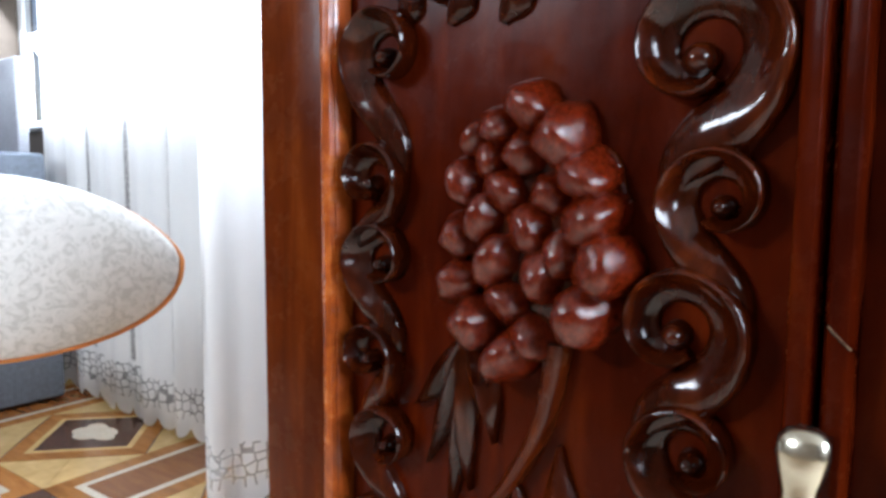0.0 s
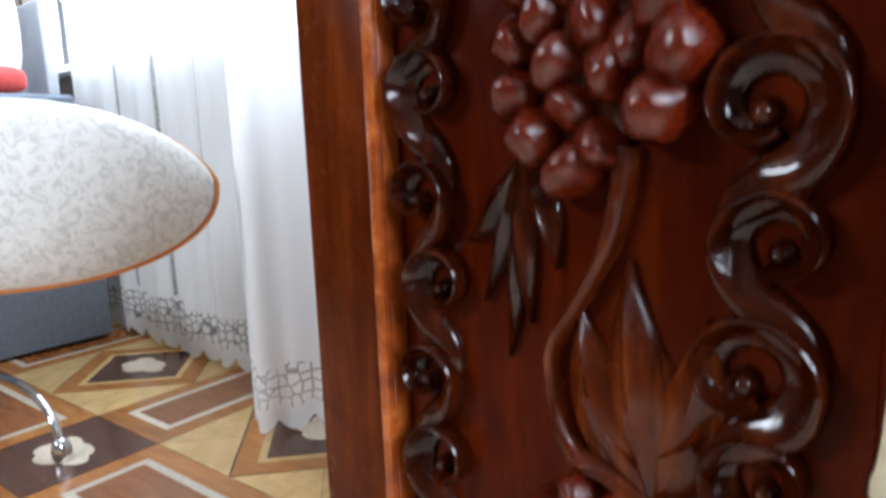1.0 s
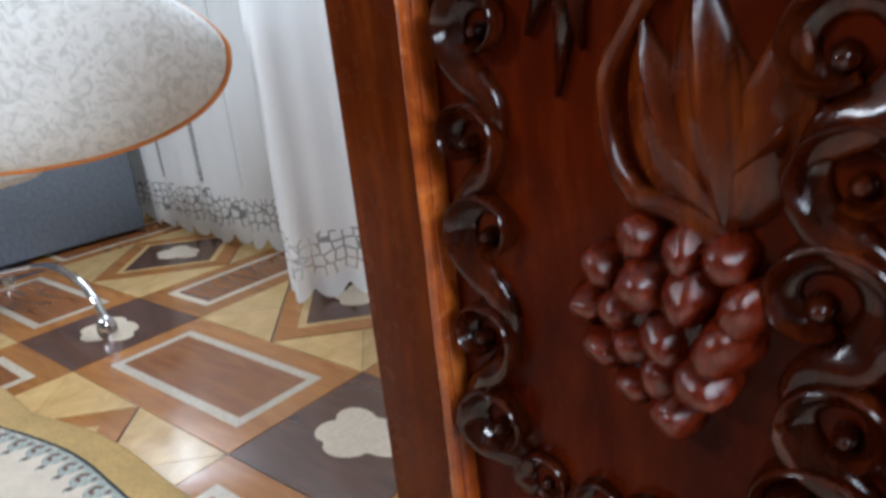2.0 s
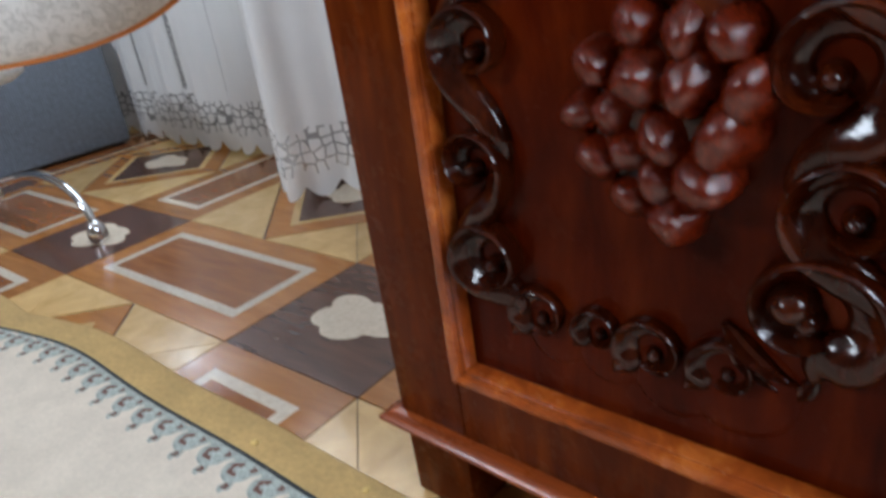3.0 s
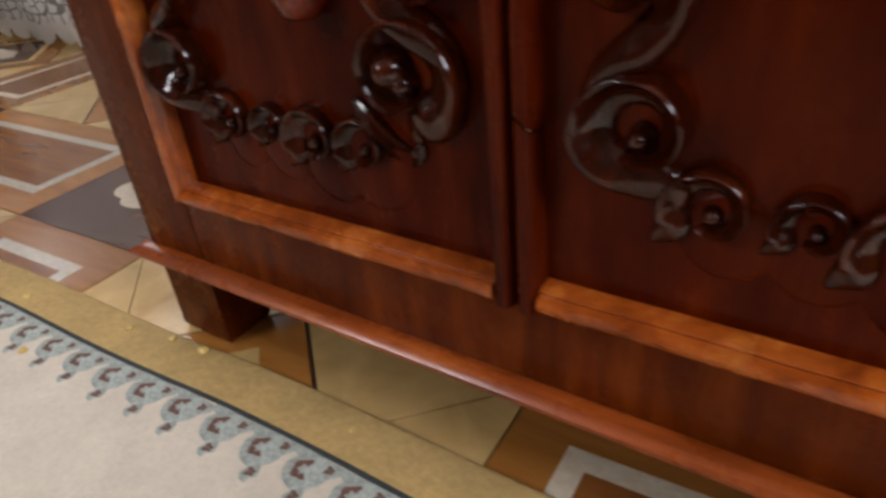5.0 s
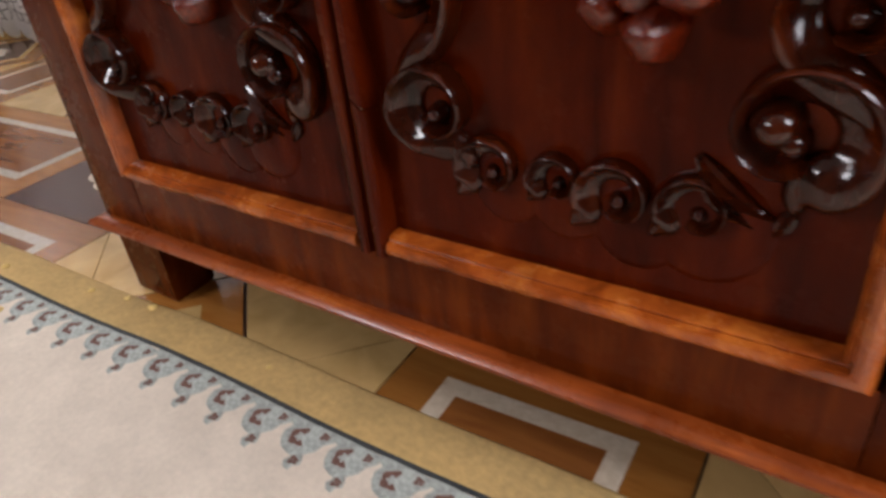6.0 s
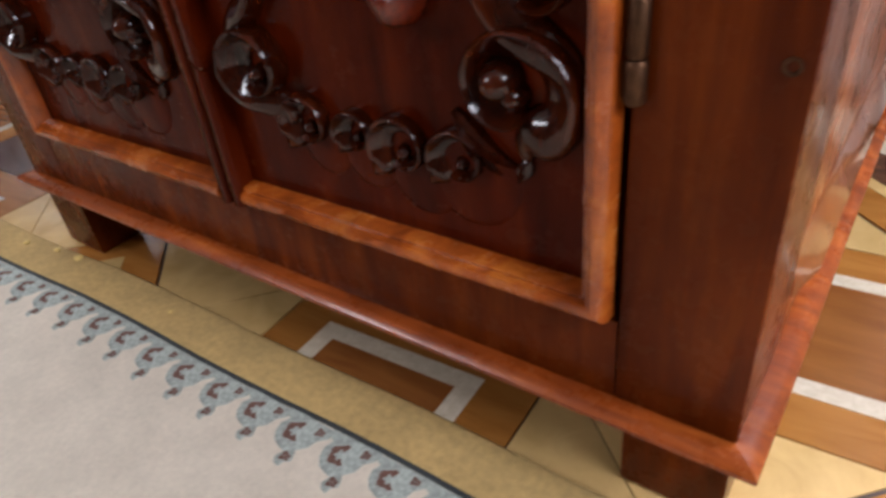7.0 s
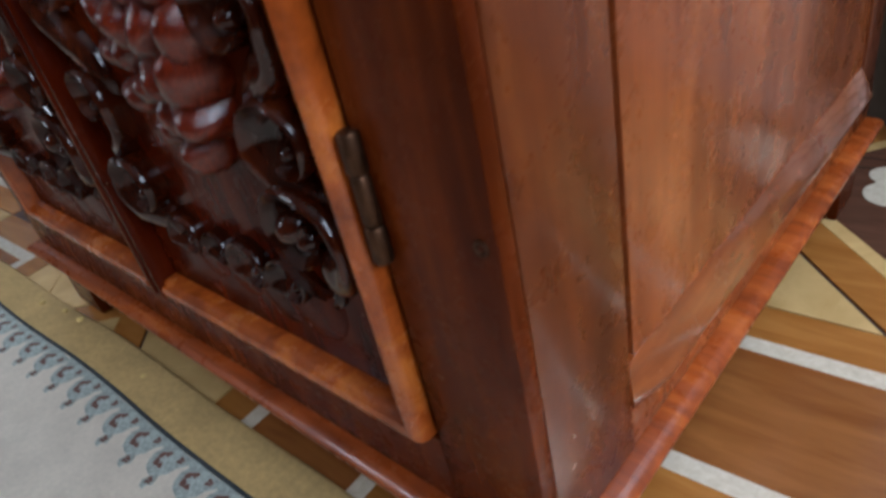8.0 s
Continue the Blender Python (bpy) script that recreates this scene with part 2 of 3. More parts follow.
def part(name, bm, material, parent, label="", smooth=35):
    """One bmesh as one mesh under a thing or a part; coordinates are the room's."""
    ob = child(new(name, finish(bm, name, material, smooth)), parent)
    return tagged(ob, label)


def solid(name, bm, material, label, category="", kind="", smooth=35):
    return tagged(new(name, finish(bm, name, material, smooth)), label, category, "", kind)


def box(x0, x1, y0, y1, z0, z1, bevel=0.0, bm=None, seg=2):
    bm = bm or bmesh.new()
    made = bmesh.ops.create_cube(bm, size=1)["verts"]
    bmesh.ops.scale(bm, vec=(x1 - x0, y1 - y0, z1 - z0), verts=made)
    bmesh.ops.translate(bm, vec=((x0 + x1) / 2, (y0 + y1) / 2, (z0 + z1) / 2), verts=made)
    if bevel:
        edges = {e for v in made for e in v.link_edges}
        bmesh.ops.bevel(bm, geom=list(edges), offset=bevel, segments=seg, affect="EDGES", profile=0.6)
    return bm


def loft(rings, closed=True, caps=True, bm=None):
    """Skin over rings of points."""
    bm = bm or bmesh.new()
    rows = [[bm.verts.new(p) for p in r] for r in rings]
    n = len(rows[0])
    for a, b in zip(rows, rows[1:]):
        for i in range(n if closed else n - 1):
            j = (i + 1) % n
            bm.faces.new((a[i], a[j], b[j], b[i]))
    if caps:
        bm.faces.new(rows[0][::-1]), bm.faces.new(rows[-1])
    return bm


def tube(points, radius, sides=10, bm=None):
    rings = []
    for i, p in enumerate(points):
        p = Vector(p)
        d = (Vector(points[min(i + 1, len(points) - 1)]) - Vector(points[max(i - 1, 0)])).normalized()
        u = d.cross(Vector((0, 0, 1)) if abs(d.z) < 0.9 else Vector((1, 0, 0))).normalized()
        v = d.cross(u)
        r = radius(i / (len(points) - 1)) if callable(radius) else radius
        rings.append([p + r * (math.cos(a) * u + math.sin(a) * v) for a in (2 * math.pi * k / sides for k in range(sides))])
    return loft(rings, bm=bm)


def bezier(a, b, c, d, n):
    a, b, c, d = (Vector(p) for p in (a, b, c, d))
    return [a * (1 - t) ** 3 + b * 3 * t * (1 - t) ** 2 + c * 3 * t * t * (1 - t) + d * t ** 3 for t in (i / n for i in range(n + 1))]


# ---------------------------------------------------------------- the room
ROOM_W, ROOM_E, ROOM_S, ROOM_N, ROOM_H = -3.7, 2.75, -2.7, 1.02, 2.6
floor = solid("floor", box(ROOM_W - 0.1, ROOM_E + 0.1, ROOM_S - 0.1, ROOM_N + 0.1, -0.12, -0.0025), LINO_JOINT, "glossy linoleum floor printed as inlaid parquet in browns and cream", "floor", "structure")
solid("ceiling", box(ROOM_W - 0.1, ROOM_E + 0.1, ROOM_S - 0.1, ROOM_N + 0.1, ROOM_H, ROOM_H + 0.12), CEILING, "plain pale painted ceiling", "ceiling", "structure")
solid("wall_west", box(ROOM_W - 0.1, ROOM_W, ROOM_S, ROOM_N, -0.0025, ROOM_H), PLASTER, "plain papered wall", "wall", "structure")


def wall_with_opening(name, along, a0, a1, b0, b1, *openings):
    """A wall from a0 to a1 along an axis, b0 to b1 thick, with openings (from, to, bottom, top)."""
    bm, at = bmesh.new(), a0
    spans = []
    for o0, o1, z0, z1 in openings:
        spans += [(at, o0, -0.0025, ROOM_H), (o0, o1, -0.0025, z0), (o0, o1, z1, ROOM_H)]
        at = o1
    for s0, s1, h0, h1 in spans + [(at, a1, -0.0025, ROOM_H)]:
        box(*((s0, s1, b0, b1) if along == "x" else (b0, b1, s0, s1)), h0, h1, bm=bm)
    return solid(name, bm, PLASTER, "plain papered wall with a window opening", "wall", "structure")


wall_with_opening("wall_north", "x", ROOM_W, ROOM_E, ROOM_N, ROOM_N + 0.18, (-3.66, -0.75, 1.16, 2.42), (1.15, 2.35, 1.16, 2.42))
# the south opening is added, out of view, to let the fill light in
wall_with_opening("wall_south", "x", ROOM_W, ROOM_E, ROOM_S - 0.18, ROOM_S, (-2.20, -1.00, 1.92, 2.5))
wall_with_opening("wall_east", "y", ROOM_S, ROOM_N, ROOM_E, ROOM_E + 0.18, (-1.00, 0.20, 0.98, 2.34))


def window(name, along, a0, a1, b, z0, z1, sill_out):
    w = thing(name, ((a0 + a1) / 2, b, z0) if along == "x" else (b, (a0 + a1) / 2, z0), "white framed window full of daylight", "window", kind="structure")

    def bar(n, s0, s1, h0, h1, d0=0.0, d1=0.05, bev=0.006):
        part(n, box(*((s0, s1, b + d0, b + d1) if along == "x" else (b + d0, b + d1, s0, s1)), h0, h1, bev), WHITE_PAINT, w)
    mid = (a0 + a1) / 2
    bar("window_frame", a0, a0 + 0.06, z0, z1), bar("window_frame", a1 - 0.06, a1, z0, z1)
    bar("window_frame", a0 + 0.06, a1 - 0.06, z0, z0 + 0.06), bar("window_frame", a0 + 0.06, a1 - 0.06, z1 - 0.06, z1)
    bar("mullion", mid - 0.04, mid + 0.04, z0 + 0.06, z1 - 0.06)
    bar("window_sill", a0 + 0.003, a1 - 0.003, z0 + 0.001, z0 + 0.03, *sorted((-sill_out, -0.004)))
    for s0, s1 in ((a0 + 0.06, mid - 0.04), (mid + 0.04, a1 - 0.06)):
        g = box(*((s0, s1, b + 0.02, b + 0.026) if along == "x" else (b + 0.02, b + 0.026, s0, s1)), z0 + 0.06, z1 - 0.06)
        part("pane", g, GLASS, w).visible_shadow = False
    return w


window("window_1", "x", -3.66, -0.75, ROOM_N + 0.10, 1.16, 2.42, 0.20)
window("window_2", "y", -1.00, 0.20, ROOM_E + 0.10, 0.98, 2.34, 0.20)
# unseen window, added round the south fill light
window("unseen_fill_window", "x", -2.20, -1.00, ROOM_S - 0.15, 1.92, 2.5, -0.20)
window("window_4", "x", 1.15, 2.35, ROOM_N + 0.10, 1.16, 2.42, 0.20)

# ---------------------------------------------------------------- carved cabinet
CAB_L, CAB_R, CAB_BACK, CAB_TOP = -0.097, 0.897, 0.775, 1.30
DOOR_Z0, DOOR_Z1, PANEL_Y = 0.206, 1.195, 0.007
cabinet = thing("carved_cabinet", (0.4, 0.39, 0), "dark varnished wooden cabinet with carved grapevine doors on short feet", "cabinet")
part("stile", box(CAB_L, -0.003, 0, 0.014, 0.128, CAB_TOP - 0.03, 0.002), FRONT, cabinet)
part("stile", box(0.8055, CAB_R, 0, 0.014, 0.128, CAB_TOP - 0.03, 0.002), FRONT, cabinet)
part("base_board", box(-0.0022, 0.8048, 0.0005, 0.04, 0.128, 0.203, 0.0006), FRONT, cabinet)
part("top_board", box(-0.0022, 0.8048, 0.0005, 0.04, DOOR_Z1 + 0.004, CAB_TOP - 0.03, 0.002), FRONT, cabinet)
part("top", box(CAB_L - 0.025, CAB_R + 0.025, -0.03, CAB_BACK + 0.01, CAB_TOP - 0.03, CAB_TOP, 0.008), FRONT, cabinet)
part("carcass", box(CAB_L + 0.032, CAB_R - 0.032, 0.05, CAB_BACK - 0.01, 0.13, CAB_TOP - 0.035), WOOD, cabinet)


def side(x_out, sgn):
    """One side: front post, recessed veneer panel, chamfered foot trim, back post."""
    def span(a, b):
        return (x_out - a, x_out - b) if sgn > 0 else (x_out + b, x_out + a)
    part("side_post", box(*span(0.03, 0.0), 0.0145, 0.119, 0.13, CAB_TOP - 0.03, 0.003), POST, cabinet)
    part("side_post", box(*span(0.03, 0.0), 0.715, CAB_BACK, 0.13, CAB_TOP - 0.03, 0.003), POST, cabinet)
    part("side_panel", box(*span(0.03, 0.003), 0.130, 0.713, 0.205, CAB_TOP - 0.03, 0.002), SIDE, cabinet)
    part("side_base", box(*span(0.03, 0.001), 0.1195, 0.713, 0.13, 0.172, 0.003), SIDE, cabinet)
    prof = [(0.03, 0.176), (-0.007, 0.176), (-0.012, 0.180), (-0.013, 0.187), (0.0025, 0.222), (0.03, 0.224)]
    part("side_trim", loft([[(x_out - sgn * max(a, least), y, z) for a, z in prof] for y, least in ((0.1195, -0.001), (0.160, -0.013), (0.713, -0.013))]), LEDGE, cabinet)


side(CAB_R, 1)
side(CAB_L, -1)
RAIL_PROFILE = [(0.03, 0.1125), (-0.012, 0.1125), (-0.017, 0.114), (-0.020, 0.1175), (-0.020, 0.121), (-0.017, 0.1245), (-0.008, 0.127), (0.03, 0.127)]


def rail_run(corners, name):
    """The half-round plinth rail round the foot of the cabinet, mitred at the corners."""
    (ax, ay), (bx, by) = corners
    rings = []
    for px, py in corners:
        ring = []
        for d, z in RAIL_PROFILE:
            if name == "front":
                ring.append((px + (d if px < 0 else -d), py + d, z))
            else:
                ring.append((px + (d if px < 0 else -d), py + (d if py < 0.1 else 0), z))
        rings.append(ring)
    part("plinth_rail", loft(rings), RAIL, cabinet, "worn reddish half-round rail")


rail_run(((CAB_L, 0), (CAB_R, 0)), "front")
rail_run(((CAB_R, 0), (CAB_R, CAB_BACK)), "side")
rail_run(((CAB_L, 0), (CAB_L, CAB_BACK)), "side")
for fx, fy in ((CAB_L, 0.004), (0.806, 0.022), (CAB_L, 0.70), (0.806, 0.70)):
    w, t = 0.088, 0.07
    bm = loft([[(fx + k, fy + k, z), (fx + w - k, fy + k, z), (fx + w - k, fy + t - k, z), (fx + k, fy + t - k, z)] for z, k in ((0.0, 0.004), (0.006, 0.001), (0.115, 0.0))])
    part("foot", bm, FRONT, cabinet)


# ---- doors and their carving
def moulding(name, a, b, inward, parent, mitre=(1, 1)):
    """A rounded edge moulding from a to b in the door plane; its inner side lies along inward."""
    prof = [(0.0, 0.004), (0.0, -0.006), (0.0015, -0.011), (0.005, -0.0145), (0.010, -0.0155), (0.0145, -0.0135), (0.0165, -0.0085), (0.0185, -0.0095), (0.0205, -0.006), (0.0215, 0.010)]
    a, b, inward = Vector(a), Vector(b), Vector(inward)
    d = (b - a).normalized()
    n = 24
    rings = []
    for i in range(n + 1):
        base = a.lerp(b, i / n)
        shift = mitre[0] if i == 0 else (-mitre[1] if i == n else 0)
        ring = []
        for u, y in prof:
            wob = 0.0006 * noise.noise(Vector((base.x * 23, u * 90, base.z * 23)))
            p = base + inward * (u + wob) + d * (u * shift)
            ring.append((p.x, y + wob, p.z))
        rings.append(ring)
    return part(name, loft(rings), TRIM, parent, "rounded moulding worn to orange wood")


CUPPED = ((-1, 0), (-0.97, 0.6), (-0.88, 0.95), (-0.72, 1.0), (-0.5, 0.84), (-0.2, 0.50), (0.2, 0.30), (0.6, 0.20), (0.92, 0.15), (1, 0))
RIDGED = ((-1, 0), (-0.75, 0.5), (-0.35, 0.62), (0, 1.0), (0.35, 0.62), (0.75, 0.5), (1, 0))
PLUMP = ((-1, 0), (-0.97, 0.42), (-0.82, 0.76), (-0.55, 0.96), (-0.2, 1.0), (0.15, 0.95), (0.45, 0.84), (0.72, 0.66), (0.92, 0.36), (1, 0))
ROUND = ((-1, 0), (-0.87, 0.5), (-0.5, 0.87), (0, 1), (0.5, 0.87), (0.87, 0.5), (1, 0))


def strap(path, width, height, profile, bm=None):
    """A carved strap along a path in the door plane; width and height are functions of 0 to 1."""
    rings = []
    for i, p in enumerate(path):
        t = i / (len(path) - 1)
        shape = profile(t) if callable(profile) else profile
        d = (path[min(i + 1, len(path) - 1)] - path[max(i - 1, 0)]).normalized()
        nrm = Vector((-d.y, d.x))
        w, h = width(t), height(t)
        ring = []
        for u, v in shape:
            q = p + nrm * u * w
            k = 1 + 0.10 * noise.noise(Vector((q.x * 70, q.y * 70, u)))
            ring.append((q.x, PANEL_Y + 0.003 - (v * h * k + (0.003 if v else 0)), q.y))
        rings.append(ring)
    return loft(rings, closed=True, caps=True, bm=bm)


def dome(cx, cz, r, h, bm):
    rings = [[(cx + r * k * math.cos(a), PANEL_Y + 0.003 - h * math.sqrt(max(0, 1 - k * k)) - 0.002, cz + r * k * math.sin(a)) for a in (math.tau * j / 18 for j in range(18))] for k in (1.0, 0.97, 0.88, 0.72, 0.5, 0.25, 0.04)]
    return loft(rings, bm=bm)


def scroll(cx, cz, r, s, tail, bold=1.0, lift=1.0):
    """A carved scroll: a strap that rises from its tail, curls over the top and ends in a round eye. s: 1 curls to the right, -1 to the left."""
    a0, turns = radians(200), 0.88
    curl = []
    for i in range(31):
        t = i / 30
        a = a0 - math.tau * turns * t
        rr = r * (0.88 - 0.54 * t ** 1.4)
        curl.append(Vector((cx + s * rr * math.cos(a), cz + rr * math.sin(a))))
    start, d = curl[0], (curl[1] - curl[0]).normalized()
    end = Vector(tail)
    reach = (start - end).length * 0.42
    lead = bezier((end.x, end.y, 0), (end.x + s * 0.006, end.y + reach, 0), (start.x - d.x * reach, start.y - d.y * reach, 0), (start.x, start.y, 0), 14)
    path = [Vector((p.x, p.y)) for p in lead[:-1]] + curl
    join = 14 / (len(path) - 1)
    w = 0.42 * r * bold

    def width(t):
        if t < join:
            x = t / join
            return w * (0.30 + 0.66 * x + 0.50 * math.sin(math.pi * x))
        return w * (0.96 - 0.50 * (t - join) / (1 - join))

    def height(t):
        return lift * (0.008 + 0.015 * (min(1, t / join) if t < join else 1 - 0.2 * (t - join) / (1 - join)))

    def profile(t):
        """Plump along the lead, hollowed inside the curl."""
        k = max(0.0, min(1.0, (t - 0.6 * join) / (0.5 * join)))
        mixed = [(-s * (a[0] * (1 - k) + b[0] * k), a[1] * (1 - k) + b[1] * k) for a, b in zip(PLUMP, CUPPED)]
        return mixed if s < 0 else mixed[::-1]
    bm = strap(path, width, height, profile)
    dome(cx + s * r * 0.03, cz - r * 0.12, r * 0.27, 0.0185 * lift, bm)
    return bm


def blade(base, tip, w, h, bend=0.0, profile=RIDGED, bm=None):
    a, b = Vector(base), Vector(tip)
    side_ = Vector((-(b - a).y, (b - a).x)) * bend
    path = [a * (1 - t) ** 2 + ((a + b) / 2 + side_) * 2 * t * (1 - t) + b * t * t for t in (i / 12 for i in range(13))]
    return strap(path, lambda t: w * max(0.05, math.sin(math.pi * (0.06 + 0.93 * t) ** 0.8)), lambda t: h * (0.45 + 0.55 * math.sin(math.pi * t)), profile, bm)


def carving():
    """Meshes of one door's carving, shared by both doors: (name, mesh, place)."""
    made = []
    right = [(0.326, 0.993, 0.044, -1), (0.341, 0.903, 0.030, 1), (0.318, 0.822, 0.037, -1), (0.328, 0.741, 0.031, 1), (0.313, 0.660, 0.037, -1),
             (0.325, 0.592, 0.030, 1), (0.311, 0.518, 0.036, -1), (0.328, 0.437, 0.031, 1), (0.311, 0.367, 0.040, -1)]
    left = [(0.074, 1.020, 0.034, 1), (0.060, 0.916, 0.029, -1), (0.070, 0.847, 0.030, 1), (0.058, 0.763, 0.027, -1), (0.077, 0.690, 0.028, 1),
            (0.061, 0.608, 0.027, -1), (0.072, 0.532, 0.030, 1), (0.060, 0.438, 0.028, -1), (0.068, 0.352, 0.033, 1)]
    for column, last, shift in ((right, (0.318, 0.318), 0.0), (left, (0.094, 0.306), -0.006)):
        for (cx, cz, r, s), below in zip(column, column[1:] + [None]):
            tail = (below[0] + s * below[2] * 1.02, below[1] - below[2] * 0.1) if below else last
            made.append(("scroll", finish(scroll(cx + shift, cz, r, s, (tail[0] + shift, tail[1])), "scroll", CARVED, 75), CARVED))
    garland = [(0.107, 0.308, 0.026), (0.162, 0.309, 0.020), (0.207, 0.304, 0.027), (0.262, 0.306, 0.024),
               (0.118, 1.072, 0.030), (0.170, 1.068, 0.030), (0.222, 1.066, 0.033), (0.282, 1.078, 0.033)]
    for cx, cz, r, h in ((0.268, 0.292, 0.044, 0.0050), (0.222, 0.280, 0.034, 0.0042), (0.168, 0.288, 0.031, 0.0040), (0.118, 0.290, 0.030, 0.0040)):
        made.append(("low_lobe", finish(dome(cx, cz, r, h, bmesh.new()), "low_lobe", WOOD, 75), WOOD))
    made.append(("boss", finish(dome(0.300, 0.372, 0.0165, 0.0245, bmesh.new()), "boss", CARVED, 75), CARVED))
    for cx, cz, r in garland:
        made.append(("garland_scroll", finish(scroll(cx, cz, r * 0.98, 1, (cx - r * 1.25, cz - r * 1.1), 0.90, 0.62), "garland_scroll", CARVED, 75), CARVED))
    for base, tip, w, h, bend in (((0.258, 0.344), (0.308, 0.309), 0.0095, 0.015, -0.16), ((0.262, 0.326), (0.296, 0.300), 0.008, 0.010, -0.1), ((0.318, 0.316), (0.308, 0.296), 0.007, 0.009, 0.0)):
        made.append(("flourish", finish(blade(base, tip, w, h, bend), "flourish", CARVED, 30), CARVED))
    # beds in the darker carved tone, which paints shade into the gaps between grapes
    for cx, cz, rx, rz in ((0.208, 0.880, 0.062, 0.088), (0.214, 0.490, 0.052, 0.062)):
        rings = [[(cx + rx * k * (1 - 0.18 * math.sin(a)) * math.cos(a), PANEL_Y + 0.003 - h, cz + rz * k * math.sin(a)) for a in (math.tau * j / 28 for j in range(28))] for k, h in ((1.0, 0.0), (0.97, 0.008), (0.85, 0.014), (0.6, 0.017), (0.1, 0.018))]
        made.append(("grape_bed", finish(loft(rings), "grape_bed", CARVED, 60), CARVED))
    tendril = [Vector((q.x, q.y)) for q in bezier((0.262, 0.935, 0), (0.280, 0.935, 0), (0.272, 0.905, 0), (0.284, 0.900, 0), 10)]
    made.append(("tendril", finish(strap(tendril, lambda t: 0.003, lambda t: 0.006, ROUND), "tendril", CARVED, 50), CARVED))
    knots = [Vector(p) for p in ((0.236, 0.830), (0.234, 0.800), (0.229, 0.765), (0.218, 0.727), (0.195, 0.685), (0.177, 0.655), (0.177, 0.622), (0.184, 0.594), (0.199, 0.572), (0.221, 0.567), (0.243, 0.555), (0.264, 0.538), (0.270, 0.522))]
    stem = [p for a in zip(knots, knots[1:], knots[2:], knots[3:]) for p in (0.5 * ((2 * a[1]) + (a[2] - a[0]) * t + (2 * a[0] - 5 * a[1] + 4 * a[2] - a[3]) * t * t + (3 * a[1] - a[0] - 3 * a[2] + a[3]) * t ** 3) for t in (0, 0.25, 0.5, 0.75))]
    made.append(("stem", finish(strap(stem, lambda t: 0.0105 - 0.0045 * math.sin(math.pi * min(1, t * 1.1)) + 0.002 * t, lambda t: 0.017, ROUND), "stem", STEM, 50), STEM))
    for base, tip, w, bend in (((0.150, 0.792), (0.137, 0.638), 0.012, 0.05), ((0.152, 0.792), (0.158, 0.668), 0.0135, -0.06), ((0.154, 0.790), (0.180, 0.712), 0.0150, 0.1),
                               ((0.148, 0.790), (0.099, 0.727), 0.0140, 0.15), ((0.147, 0.788), (0.114, 0.680), 0.0120, 0.08)):
        made.append(("leaf_blade", finish(blade(base, tip, w, 0.017, bend), "leaf_blade", CARVED, 70), CARVED))
    root = (0.255, 0.556)
    for base, tip, w, h, bend in ((root, (0.250, 0.680), 0.034, 0.013, 0.0), (root, (0.236, 0.724), 0.028, 0.021, 0.05), (root, (0.200, 0.686), 0.031, 0.019, 0.16), (root, (0.289, 0.692), 0.029, 0.018, -0.10),
                                  ((0.258, 0.590), (0.297, 0.634), 0.013, 0.020, -0.10), ((0.250, 0.575), (0.210, 0.626), 0.017, 0.018, 0.12)):
        made.append(("leaf_blade", finish(blade(base, tip, w, h, bend), "leaf_blade", STEM, 70), STEM))
    return made


def grape_mesh(seed):
    """A hand-cut grape: a rounded drop with soft, uneven facets."""
    bm = bmesh.new()
    bmesh.ops.create_icosphere(bm, subdivisions=3, radius=1)
    cuts = [(Vector((math.cos(a * 2.4 + seed), -0.30 + 0.3 * math.sin(a * 1.7 + seed), math.sin(a * 2.4 + seed))).normalized(), 0.78 + 0.03 * math.sin(a * 3.1 + seed)) for a in range(6)]
    for v in bm.verts:
        v.co *= 1 + 0.20 * noise.noise(v.co * 1.3 + Vector((3 + seed, 1, 2)))
        for n, d in cuts:
            over = v.co.dot(n) - d
            if over > 0:
                v.co -= n * over * 0.75
    return finish(bm, "grape", GRAPE, 180)


UPPER = ((0.214, 0.966, 15), (0.238, 0.945, 17), (0.186, 0.953, 13), (0.165, 0.945, 11), (0.180, 0.928, 12), (0.209, 0.934, 14), (0.255, 0.918, 16), (0.158, 0.911, 14),
         (0.196, 0.907, 14), (0.230, 0.905, 13), (0.262, 0.888, 17), (0.177, 0.887, 15), (0.216, 0.880, 15), (0.152, 0.873, 14), (0.240, 0.866, 14), (0.188, 0.857, 16),
         (0.272, 0.857, 18), (0.152, 0.838, 15), (0.225, 0.848, 16), (0.257, 0.824, 18), (0.198, 0.827, 14), (0.168, 0.808, 17), (0.216, 0.802, 14), (0.196, 0.785, 16))
LOWER = ((0.172, 0.521, 13), (0.204, 0.515, 16), (0.235, 0.511, 16), (0.270, 0.507, 15), (0.160, 0.490, 12), (0.185, 0.493, 13), (0.219, 0.476, 15), (0.258, 0.479, 17),
         (0.173, 0.458, 13), (0.194, 0.467, 13), (0.245, 0.450, 16), (0.216, 0.447, 13), (0.197, 0.432, 12), (0.226, 0.421, 14), (0.232, 0.540, 14), (0.259, 0.537, 13), (0.200, 0.545, 13))
CARVING, GRAPE_MESHES = carving(), [grape_mesh(k * 1.9) for k in range(4)]


